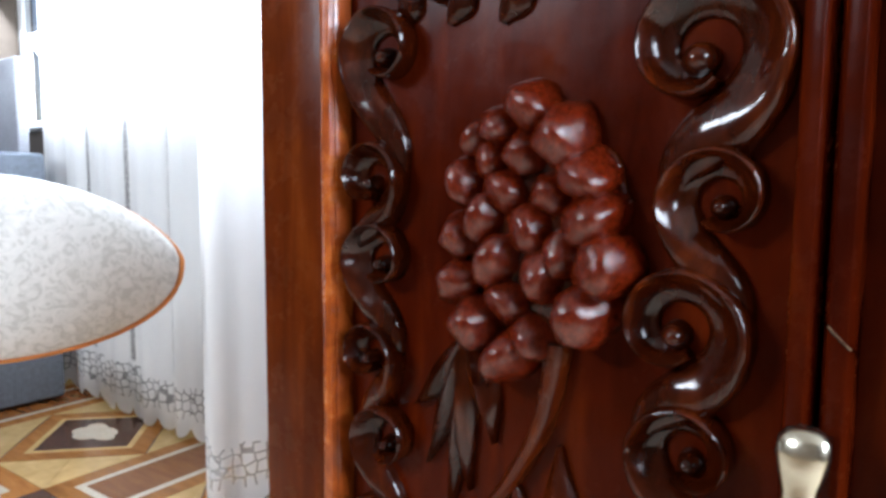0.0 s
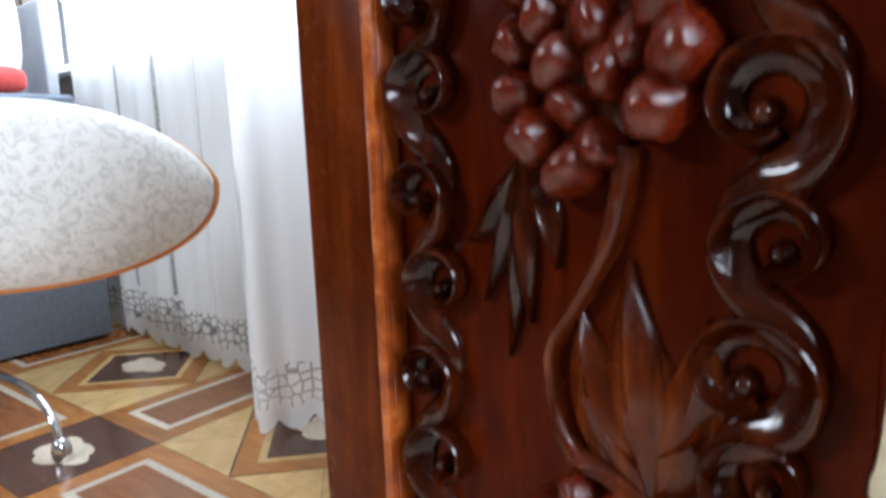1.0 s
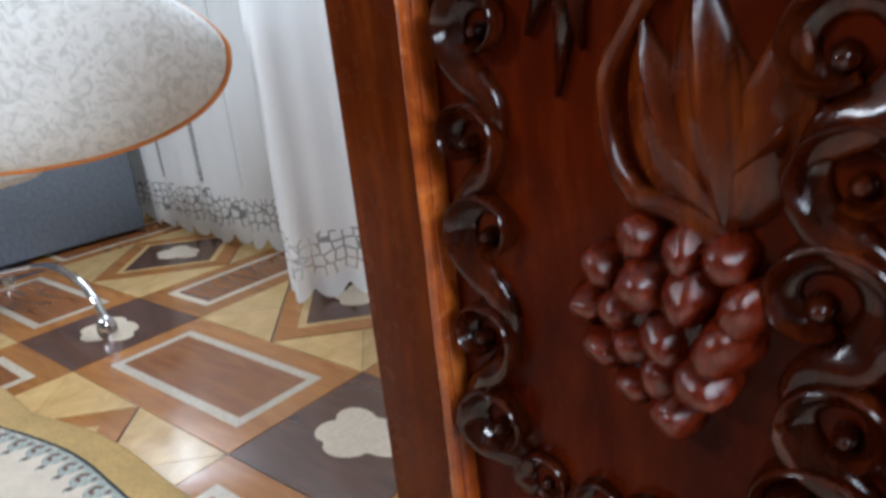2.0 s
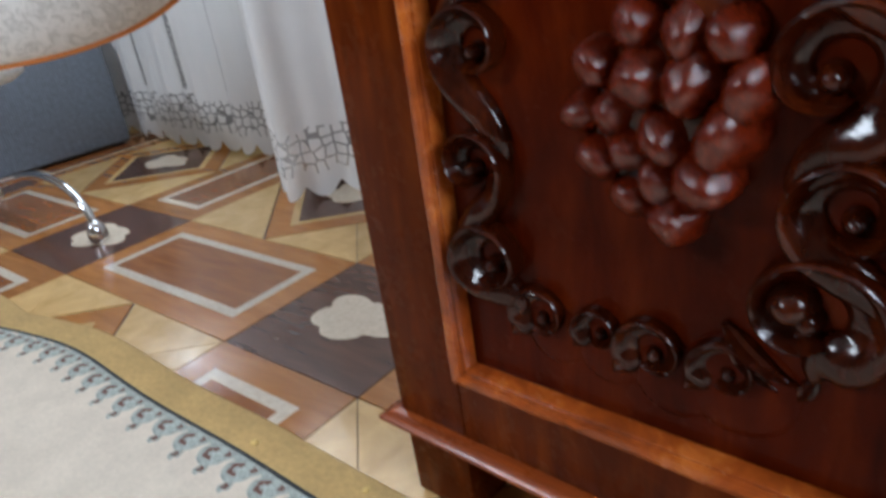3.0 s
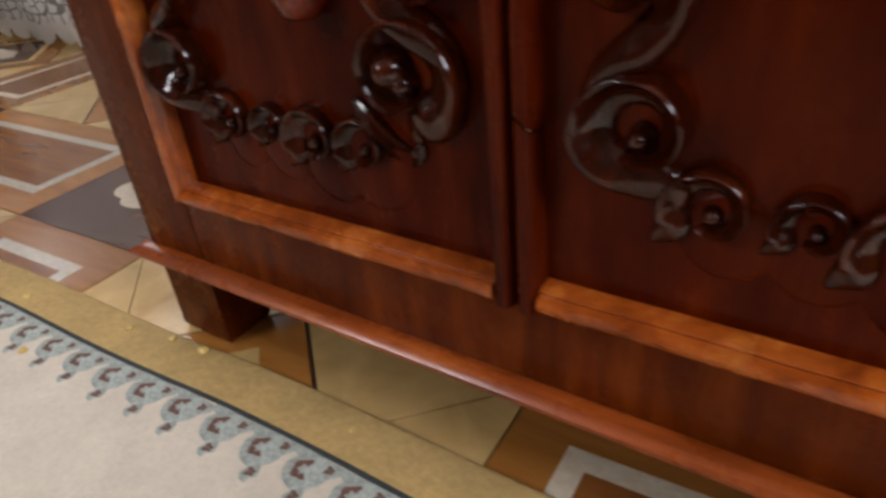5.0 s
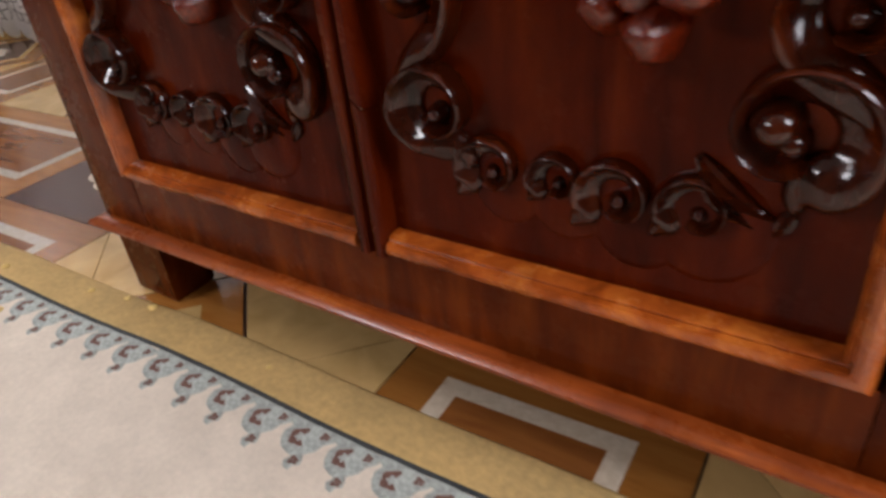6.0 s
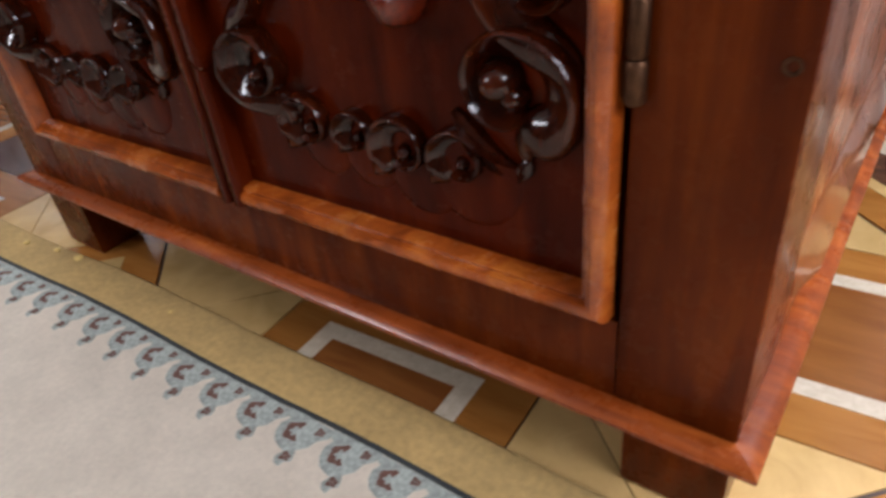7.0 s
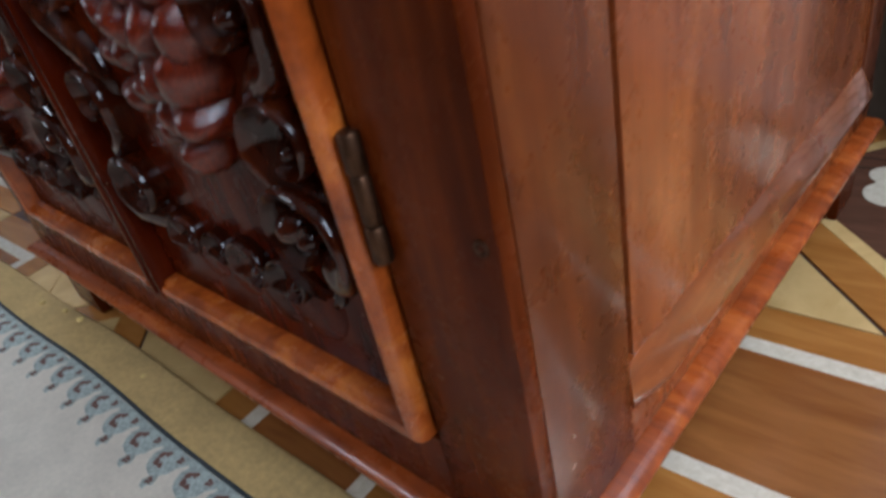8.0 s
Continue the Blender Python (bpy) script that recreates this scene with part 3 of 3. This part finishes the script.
def carved_door(offset, panel_x0, panel_x1):
    panel = box(panel_x0, panel_x1, PANEL_Y, PANEL_Y + 0.018, DOOR_Z0 + 0.010, DOOR_Z1 - 0.010)
    door = part("door", panel, WOOD, cabinet, "closed door with carved grapes, leaves and scrolls")
    move = Matrix.Translation((offset, 0, 0))
    for name, me, _ in CARVING:
        child(new(name, me), door, move)
    for k, (x, z, r) in enumerate(UPPER + LOWER):
        turn = Euler((0.3 * noise.noise(Vector((x * 50, z * 50, 0))), noise.noise(Vector((z * 40, x * 40, 5))) * 2.5, 0))
        tip = Euler((0, 0.9 * noise.noise(Vector((x * 31, z * 31, 9))), 0))
        m = move @ Matrix.LocRotScale((x, PANEL_Y - r * 0.00038, z), tip, (r * 0.00130, r * 0.00190, r * 0.00166)) @ turn.to_matrix().to_4x4()
        child(new("grape", GRAPE_MESHES[k % 4]), door, m)
    return door


door_left = carved_door(0.0, 0.014, 0.384)
moulding("door_moulding", (0, 0, DOOR_Z0), (0, 0, DOOR_Z1), (1, 0, 0), door_left, (1, 1))
moulding("door_moulding", (0, 0, DOOR_Z0), (0.381, 0, DOOR_Z0), (0, 0, 1), door_left, (1, 0))
moulding("door_moulding", (0, 0, DOOR_Z1), (0.381, 0, DOOR_Z1), (0, 0, -1), door_left, (1, 0))
door_right = carved_door(0.417, 0.414, 0.786)
moulding("door_moulding", (0.8, 0, DOOR_Z0), (0.8, 0, DOOR_Z1), (-1, 0, 0), door_right, (1, 1))
moulding("door_moulding", (0.418, 0, DOOR_Z0), (0.8, 0, DOOR_Z0), (0, 0, 1), door_right, (0, 1))
moulding("door_moulding", (0.418, 0, DOOR_Z1), (0.8, 0, DOOR_Z1), (0, 0, -1), door_right, (0, 1))


def strip(x0, x1, z0, z1, slant0, slant1, parent):
    """A rounded meeting strip; its ends may be cut slantwise."""
    prof = [(0, 0.02), (0, -0.006), (0.10, -0.0115), (0.26, -0.0145), (0.74, -0.015), (0.9, -0.012), (1, -0.006), (1, 0.02)]
    rings = [[(x0 + (x1 - x0) * u, y, z + s * u) for u, y in prof] for z, s in ((z0, slant0), (z1, slant1))]
    part("meeting_strip", loft(rings), WOOD, parent, smooth=50)


strip(0.3815, 0.3975, DOOR_Z0 - 0.001, DOOR_Z1, 0, 0, door_left)
for za, zb, sa, sb in ((DOOR_Z0 - 0.001, 0.358, 0, -0.014), (0.3605, 0.838, -0.014, -0.016), (0.8405, DOOR_Z1, -0.016, 0)):
    strip(0.4005, 0.4165, za, zb, sa, sb, door_right)
for zc, sc in ((0.3583, -0.014), (0.8383, -0.016)):
    chip = [[(x, y, zc + k + sc * (x - 0.4005) / 0.016) for y, k in ((0.010, 0.0006), (-0.0125, 0.0006), (-0.0125, 0.0018), (0.010, 0.0018))] for x in (0.4030, 0.4140)]
    part("chipped_edge", loft(chip), BARE, door_right, "pale bare wood where the strip is cut")


def hinge(x, z0, z1, parent):
    for a, b, r in ((z0, z0 + (z1 - z0) * 0.3, 0.0068), (z0 + (z1 - z0) * 0.31, z0 + (z1 - z0) * 0.69, 0.0062), (z0 + (z1 - z0) * 0.7, z1, 0.0068)):
        bm = tube([(x, -0.004, a), (x, -0.004, a + 0.002), (x, -0.004, b - 0.002), (x, -0.004, b)], lambda t, q=r: q * (0.82 if t in (0.0, 1.0) else 1), 14)
        part("hinge_knuckle", bm, HINGE, parent, "tarnished metal hinge knuckle")


for zc in (0.372, 0.93):
    hinge(0.8085, zc, zc + 0.085, door_right)


pit = [[(0.886 + r * math.cos(a), y, 0.401 + r * math.sin(a)) for a in (math.tau * k / 14 for k in range(14))] for r, y in ((0.0052, 0.001), (0.0050, -0.0012), (0.0032, -0.0010), (0.0026, 0.0008), (0.0004, 0.0009))]
part("screw_hole", loft(pit), HINGE, cabinet, "small worn screw hole in the stile")


def handle(parent):
    """A drop handle: a rounded cap that narrows to a bowed grip."""
    x, sections = 0.398, ((0.786, 0.004, -0.030), (0.784, 0.0095, -0.031), (0.779, 0.013, -0.033), (0.771, 0.0135, -0.034), (0.762, 0.0118, -0.034), (0.752, 0.0088, -0.035), (0.735, 0.0072, -0.038),
                          (0.710, 0.0066, -0.041), (0.685, 0.0066, -0.042), (0.660, 0.0072, -0.040), (0.642, 0.0088, -0.037), (0.632, 0.0115, -0.034), (0.622, 0.0125, -0.033), (0.615, 0.009, -0.031), (0.613, 0.004, -0.030))
    rings = [[(x - 0.05 * (0.786 - z) * 0.5 + w * math.cos(a), y + w * 0.55 * math.sin(a), z) for a in (math.tau * k / 16 for k in range(16))] for z, w, y in sections]
    part("handle", loft(rings), NICKEL, parent, "worn nickel drop handle", 60)
    for z in (0.772, 0.624):
        xx = x - 0.05 * (0.786 - z) * 0.5
        part("handle_post", tube([(xx, -0.010, z), (xx, -0.018, z), (xx, -0.030, z)], 0.0055, 12), NICKEL, parent)


handle(door_left)


# ---------------------------------------------------------------- rug
def rug_edge(x, d):
    """A point d metres in from the rug's back edge at x."""
    bend = 0.055 * max(0.0, min(1.0, (-0.80 - x) / 0.35)) ** 2
    y = -0.016 + 0.020 * x + 0.004 * math.sin(x * 4.1 + 0.8) + 0.0022 * math.sin(x * 13.0) - bend
    return Vector((x + 0.02 * d, y - d, 0))


rug = thing("rug", (0.1, -1.0, 0), "cream rug with tan edge, dark cord and grey-green scalloped border", "rug")
XS = [-2.3 + 0.02 * i for i in range(226)]


def rug_band(name, d0, d1, top0, top1, material, label, lip=False):
    rings = []
    for x in XS:
        a, b = rug_edge(x, d0), rug_edge(x, d1)
        w = 0.0012 * noise.noise(Vector((x * 9, d0 * 9, 0)))
        e, f = rug_edge(x, d0 + 0.004), rug_edge(x, d0 - (0.002 if lip else 0))
        rings.append([(f.x, f.y, 0.0004), (a.x, a.y, top0 * (0.7 if lip else 1) + w), (e.x, e.y, top0 + w), (b.x, b.y, top1 + w), (b.x, b.y, 0.0004)])
    return part(name, loft(rings), material, rug, label, 60)


rug_band("edge_band", 0.0, 0.064, 0.0085, 0.010, RUG_TAN, "plain tan woven edge", True)
rug_band("cord", 0.064, 0.0695, 0.0115, 0.0115, RUG_DARK, "thin dark cord")
rug_band("field", 0.0695, 1.75, 0.010, 0.0105, RUG_FIELD, "cream pile")


def motif_meshes():
    """One scallop of the border: a grey-green drop with a little foot, and a brown crook on it."""
    drop = [(-0.027, 0.001), (0.029, 0.001), (0.028, -0.008), (0.021, -0.015), (0.019, -0.024), (0.012, -0.031), (0.015, -0.036), (0.017, -0.041), (0.012, -0.044), (0.011, -0.050), (0.005, -0.049),
            (0.001, -0.044), (0.004, -0.037), (-0.003, -0.036), (-0.012, -0.033), (-0.018, -0.026), (-0.021, -0.017), (-0.018, -0.009), (-0.024, -0.006)]
    bm = bmesh.new()
    bm.faces.new([bm.verts.new((x, y, 0)) for x, y in drop])
    ext = bmesh.ops.extrude_face_region(bm, geom=bm.faces[:])["geom"]
    bmesh.ops.translate(bm, vec=(0, 0, 0.0010), verts=[g for g in ext if isinstance(g, bmesh.types.BMVert)])
    teal = finish(bm, "scallop", RUG_TEAL, 0)
    bm2 = bmesh.new()
    for cx, cy, r0, r1, a0, a1 in ((-0.003, -0.017, 0.0046, 0.0102, 70, 320), (0.009, -0.040, 0.0012, 0.0045, 0, 350), (0.017, -0.007, 0.0012, 0.0042, 0, 350)):
        rows = []
        for k in range(13):
            a = radians(a0 + (a1 - a0) * k / 12)
            j = 0.0013 * math.sin(k * 1.7 + 0.5)
            rows.append([(cx + q * math.cos(a), cy + q * math.sin(a), z) for q, z in ((r0 - j, 0.0004), (r0 - j, 0.0014), (r1 + j, 0.0014), (r1 + j, 0.0004))])
        loft(rows, bm=bm2)
    return teal, finish(bm2, "crook", RUG_BROWN, 60)


TEAL_MESH, CROOK_MESH = motif_meshes()
for k in range(54):
    mx = -1.45 + k * 0.0595
    p = rug_edge(mx, 0.071)
    sx = 1.16 + 0.12 * noise.noise(Vector((mx * 17, 0, 1)))
    m = Matrix.LocRotScale((p.x, p.y, 0.0098), Euler((0, 0, 0.08 * noise.noise(Vector((mx * 11, 4, 1))))), (sx, 1.16 + 0.14 * noise.noise(Vector((mx * 23, 2, 1))), 1))
    s = child(new("scallop", TEAL_MESH), rug, m)
    child(new("crook", CROOK_MESH), s)


def crumb(x, d, size):
    bm = bmesh.new()
    bmesh.ops.create_icosphere(bm, subdivisions=2, radius=size)
    for v in bm.verts:
        v.co *= 1 + 0.5 * noise.noise(v.co / size * 1.3 + Vector((x * 9, d, 0)))
        v.co.z *= 0.55
    p = rug_edge(x, d)
    ob = solid("crumb", bm, CRUMB, "small yellow bread crumb on the edge of the rug", "crumb", smooth=60)
    tagged(ob, group="crumbs on the rug")
    ob.matrix_basis = Matrix.Translation((p.x, p.y, 0.0095 + size * 0.35))


for cx, cd, cs in ((-0.145, 0.022, 0.005), (-0.347, 0.045, 0.0055), (-0.075, 0.012, 0.0045), (-0.02, 0.012, 0.006), (-0.23, 0.115, 0.006), (-0.30, 0.16, 0.004), (0.22, 0.03, 0.003)):
    crumb(cx, cd, cs)


# ---------------------------------------------------------------- curtain
def curtain(plan):
    """A gathered length of voile along a plan line."""
    pts = [Vector(p) for p in plan]
    line = []
    for i in range(len(pts) - 1):
        p0, p1, p2, p3 = pts[max(i - 1, 0)], pts[i], pts[i + 1], pts[min(i + 2, len(pts) - 1)]
        n = max(4, int((p2 - p1).length / 0.008))
        for k in range(n):
            t = k / n
            line.append(0.5 * ((2 * p1) + (p2 - p0) * t + (2 * p0 - 5 * p1 + 4 * p2 - p3) * t * t + (3 * p1 - p0 - 3 * p2 + p3) * t ** 3))
    bm = bmesh.new()
    uv = bm.loops.layers.uv.new("UVMap")
    levels = [0.0, 0.02, 0.05, 0.1, 0.2, 0.35, 0.55, 0.8, 1.1, 1.4, 1.8, 2.4]
    cols, along = [], 0.0
    for i, p in enumerate(line):
        if i:
            along += (p - line[i - 1]).length
        d = (line[min(i + 1, len(line) - 1)] - line[max(i - 1, 0)]).normalized()
        nrm = Vector((-d.y, d.x))
        hem = 0.008 + 0.044 * (1 - abs(math.sin(math.pi * along / 0.098)) ** 0.8)
        col = []
        for v in levels:
            ripple = (0.012 * math.sin(along * 27 + 1.5 * math.sin(along * 5)) + 0.006 * math.sin(along * 61)) * (1 - 0.2 * v / 2.4)
            q = p + nrm * ripple
            k = min(1.0, v / 0.12)
            col.append((bm.verts.new((q.x, q.y, v + hem * (1 - k) + 0.03 * k)), along, v))
        cols.append(col)
    for a, b in zip(cols, cols[1:]):
        for j in range(len(levels) - 1):
            quad = (a[j], b[j], b[j + 1], a[j + 1])
            f = bm.faces.new([q[0] for q in quad])
            for loop, q in zip(f.loops, quad):
                loop[uv].uv = (q[1], q[2])
    return solid("curtain", bm, LACE, "white voile curtain with openwork lace hem hanging to the floor", "curtain", smooth=180)


curtain([(-2.83, 0.89), (-2.74, 0.88), (-2.62, 0.87), (-2.35, 0.86), (-1.95, 0.845), (-1.62, 0.86), (-1.40, 0.85), (-1.27, 0.72), (-1.17, 0.62), (-1.09, 0.61), (-1.03, 0.70), (-0.93, 0.76), (-0.6, 0.80), (-0.1, 0.84)])
curtain([(0.98, 0.90), (1.3, 0.88), (1.7, 0.90), (2.1, 0.87), (2.45, 0.89), (2.70, 0.90)])
rod = tube([(-3.66, 0.82, 2.44), (-1.4, 0.82, 2.44), (2.72, 0.86, 2.44)], 0.014, 12)
solid("curtain_rod", rod, WHITE_PAINT, "plain white curtain rod", "curtain rod")

# ---------------------------------------------------------------- chair with an oval back
chair = thing("swivel_chair", (-2.05, 0.2, 0), "chair with oval mottled white back, orange piping and arched chrome legs", "chair")
TIP, ALONG, OUT = Vector((-1.141, 0.529, 0)), Vector((-0.527, -0.85, 0)), Vector((0.85, -0.527, 0))
HALF, RISE, MID_H, MID_Z = 0.49, 0.228, 0.485, 0.706


def oval(k, depth, n=56, lean=0.0):
    """A ring of the back: rounded below, flatter towards the tip above; lean sets its upper half further back."""
    ring = []
    for i in range(n):
        a = math.tau * i / n
        c, s = math.cos(a), math.sin(a)
        h = MID_H + HALF * k * math.copysign(abs(c) ** 0.94, c)
        p = TIP + ALONG * h + OUT * (depth - 0.10 * (h - MID_H) ** 2 - lean * max(0.0, s))
        ring.append((p.x, p.y, MID_Z + RISE * k * (abs(s) ** 1.35 if s > 0 else -abs(s) ** 0.9)))
    return ring


part("backrest", loft([oval(0.05, 0.075), oval(0.3, 0.071), oval(0.55, 0.061), oval(0.75, 0.046), oval(0.9, 0.028), oval(0.97, 0.012, lean=0.006), oval(1.0, -0.004, lean=0.016), oval(0.985, -0.03, lean=0.02), oval(0.8, -0.055, lean=0.02), oval(0.3, -0.065)]), MOTTLED, chair, "padded oval back in mottled white fabric", 80)
edge = [Vector(p) for p in oval(1.0, 0.0, 112, 0.05)]
edge = [p - Vector((0, 0, 0.012 * max(0.0, math.sin(math.tau * i / 112)))) for i, p in enumerate(edge)]
part("piping", tube(edge + edge[:2], 0.0068, 8), PIPING, chair, "orange piping round the back", 60)
part("seat", loft([[(x, y, z) for x, y, z in ((-2.05 + 0.34 * k * math.cos(a), 0.02 + 0.32 * k * math.sin(a), zz) for a in (math.tau * i / 32 for i in range(32)))] for k, zz in ((0.9, 0.40), (1.0, 0.42), (1.0, 0.46), (0.92, 0.485), (0.5, 0.50), (0.05, 0.505))]), MOTTLED, chair, "", 70)
part("back_bar", tube([tuple(TIP + ALONG * 0.5 - OUT * 0.05 + Vector((0, 0, 0.66))), (-1.62, 0.12, 0.48), (-1.80, 0.06, 0.41), (-2.0, 0.03, 0.40)], 0.014, 10), CHROME, chair)
part("column", tube([(-1.99, -0.1, 0.125), (-2.02, -0.06, 0.25), (-2.05, 0.0, 0.41)], 0.024, 16), CHROME, chair)
for ly in (0.192, -0.38):
    arch = bezier((-1.445, ly, 0.045), (-1.468, ly, 0.105), (-1.52, ly, 0.150), (-1.70, ly, 0.150), 12)[:-1] + bezier((-1.70, ly, 0.150), (-1.88, ly, 0.150), (-2.10, ly, 0.07), (-2.28, ly, 0.045), 14)
    part("leg", tube(arch, 0.0115, 12), CHROME, chair, "arched chrome leg", 60)
    for fx in (-1.445, -2.28):
        cap = [[(fx + r * math.cos(a), ly + r * math.sin(a), z) for a in (math.tau * i / 20 for i in range(20))] for r, z in ((0.021, 0.0), (0.027, 0.003), (0.027, 0.010), (0.025, 0.030), (0.020, 0.048), (0.011, 0.057), (0.002, 0.059))]
        part("foot_cap", loft(cap), CHROME, chair, "rounded chrome foot", 60)
part("cross_bar", tube([(-1.95, 0.192, 0.115), (-1.99, -0.1, 0.13), (-1.95, -0.38, 0.115)], 0.012, 12), CHROME, chair)

# ---------------------------------------------------------------- corduroy sofa
sofa = thing("sofa", (-3.0, 0.1, 0), "blue-grey ribbed corduroy sofa standing by the window", "sofa")
part("base", box(-3.55, -2.50, -0.9, 0.80, 0.012, 0.42, 0.02, seg=3), CORDUROY, sofa)
part("armrest", box(-3.55, -2.56, 0.25, 0.79, 0.422, 1.03, 0.03, seg=3), CORDUROY, sofa)
# end panel is paler than the sofa to imitate glare
part("end_panel", box(-3.55, -2.88, 0.805, 0.855, 0.012, 1.46, 0.015, seg=3), HAZED_CLOTH, sofa, "grey padded end panel, its colour lightened as by window haze")
part("seat_cushion", box(-3.50, -2.52, -0.86, 0.245, 0.422, 0.54, 0.035, seg=3), CORDUROY, sofa)
part("backrest", box(-3.56, -3.25, -0.88, 0.245, 0.542, 1.05, 0.05, seg=3), CORDUROY, sofa)

pillow = thing("pillow", (-2.85, 0.45, 1.03), "plump white pillow with a red patch standing on the sofa arm", "pillow")


def cushion(cx, cy, cz, w, h, d):
    rings = []
    for k, dd in ((0.04, 1.0), (0.35, 0.93), (0.65, 0.75), (0.87, 0.45), (0.97, 0.2), (1.0, 0.0), (0.97, -0.2), (0.87, -0.45), (0.65, -0.75), (0.35, -0.93), (0.04, -1.0)):
        ring = []
        for i in range(40):
            a = math.tau * i / 40
            c, q = math.cos(a), math.sin(a)
            u, v = (math.copysign(abs(t) ** 0.55, t) * k for t in (c, q))
            ring.append((cx + d * dd, cy + w * u * (1 - 0.05 * v * v), cz + h * v * (1 - 0.05 * u * u)))
        rings.append(ring)
    return loft(rings)


part("cover", cushion(-2.85, 0.45, 1.31, 0.26, 0.28, 0.09), WHITE_PAINT, pillow, "", 80)
part("patch", cushion(-2.79, 0.60, 1.10, 0.09, 0.055, 0.05), RED, pillow, "red patch", 80)

# ---------------------------------------------------------------- floor inlay, last
GRID = Matrix.Translation((-0.650, 0.074, 0)) @ Matrix.Rotation(radians(2.5), 4, "Z")
CELL, NARROW = 1.0, 0.345
WIDE = CELL - NARROW


def slab(points, top, name, material):
    bm = bmesh.new()
    n = len(points)
    c = Vector((sum(p[0] for p in points) / n, sum(p[1] for p in points) / n))
    low, high = [], []
    for p in points:
        v = Vector(p)
        low.append(bm.verts.new((v.x, v.y, -0.003)))
        high.append(bm.verts.new((v.x, v.y, top)))
    bm.faces.new(high)
    for i in range(n):
        j = (i + 1) % n
        bm.faces.new((low[i], low[j], high[j], high[i]))
    return finish(bm, name, material, 0)


def rect(x0, y0, x1, y1, g=0.0):
    return [(x0 + g, y0 + g), (x1 - g, y0 + g), (x1 - g, y1 - g), (x0 + g, y1 - g)]


def diamond(cx, cy, r):
    return [(cx + r, cy), (cx, cy + r), (cx - r, cy), (cx, cy - r)]


def flower(cx, cy, r, top):
    pts = []
    for i in range(60):
        a = math.tau * i / 60
        k = r * (0.72 + 0.28 * abs(math.cos(2.5 * a + 0.4)) ** 0.6) * (1 + 0.10 * math.sin(3 * a + 1))
        pts.append((cx + 1.25 * k * math.cos(a), cy + 0.85 * k * math.sin(a)))
    return slab(pts, top, "inlay_flower", LINO_LINE)


G = 0.0012
J = WIDE / 2
CX = CY = NARROW + J
PIECES = [("inlay_square", slab(rect(0, 0, NARROW, NARROW, G), 0.0, "inlay_square", LINO_DARK)), ("inlay_flower", flower(NARROW / 2, NARROW / 2, 0.085, 0.0006))]
for x0, y0, x1, y1 in ((NARROW, 0, CELL, NARROW), (0, NARROW, NARROW, CELL)):
    PIECES += [("inlay_block", slab(rect(x0, y0, x1, y1, G), 0.0, "inlay_block", LINO_BROWN)),
               ("inlay_line", slab(rect(x0, y0, x1, y1, 0.062), 0.0005, "inlay_line", LINO_LINE)),
               ("inlay_panel", slab(rect(x0, y0, x1, y1, 0.086), 0.0010, "inlay_panel", LINO_RED))]
for sx, sy in ((-1, -1), (1, -1), (1, 1), (-1, 1)):
    a, b = (CX + sx * J, CY + sy * G * 2), (CX + sx * G * 2, CY + sy * J)
    c = (CX + sx * (J - G), CY + sy * (J - G))
    # each corner is a fan of pale boards
    mid_ = ((a[0] + b[0]) / 2, (a[1] + b[1]) / 2)
    for q0, q1 in ((a, mid_), (mid_, b)):
        ctr = ((q0[0] + q1[0] + c[0]) / 3, (q0[1] + q1[1] + c[1]) / 3)
        tri = [tuple(ctr[i] + (q[i] - ctr[i]) * 0.988 for i in (0, 1)) for q in (q0, q1, c)]
        PIECES.append(("inlay_corner", slab(tri, 0.0, "inlay_corner", LINO_CREAM)))
PIECES += [("inlay_diamond", slab(diamond(CX, CY, J - 0.004), 0.0, "inlay_diamond", LINO_BROWN)), ("inlay_line", slab(diamond(CX, CY, J - 0.085), 0.0005, "inlay_line", LINO_CREAM)),
           ("inlay_panel", slab(diamond(CX, CY, J - 0.115), 0.0010, "inlay_panel", LINO_DARK)), ("inlay_flower", flower(CX, CY, 0.085, 0.0016))]
for i in range(-3, 4):
    for j in range(-3, 1):
        m = GRID @ Matrix.Translation((i * CELL, j * CELL, 0))
        for name, me in PIECES:
            reach_ = [m @ v.co for v in me.vertices]
            if min(v.y for v in reach_) > ROOM_S - 0.1 and min(v.x for v in reach_) > ROOM_W and max(v.x for v in reach_) < ROOM_E and max(v.y for v in reach_) < ROOM_N + 0.17:
                child(new(name, me), floor, m)
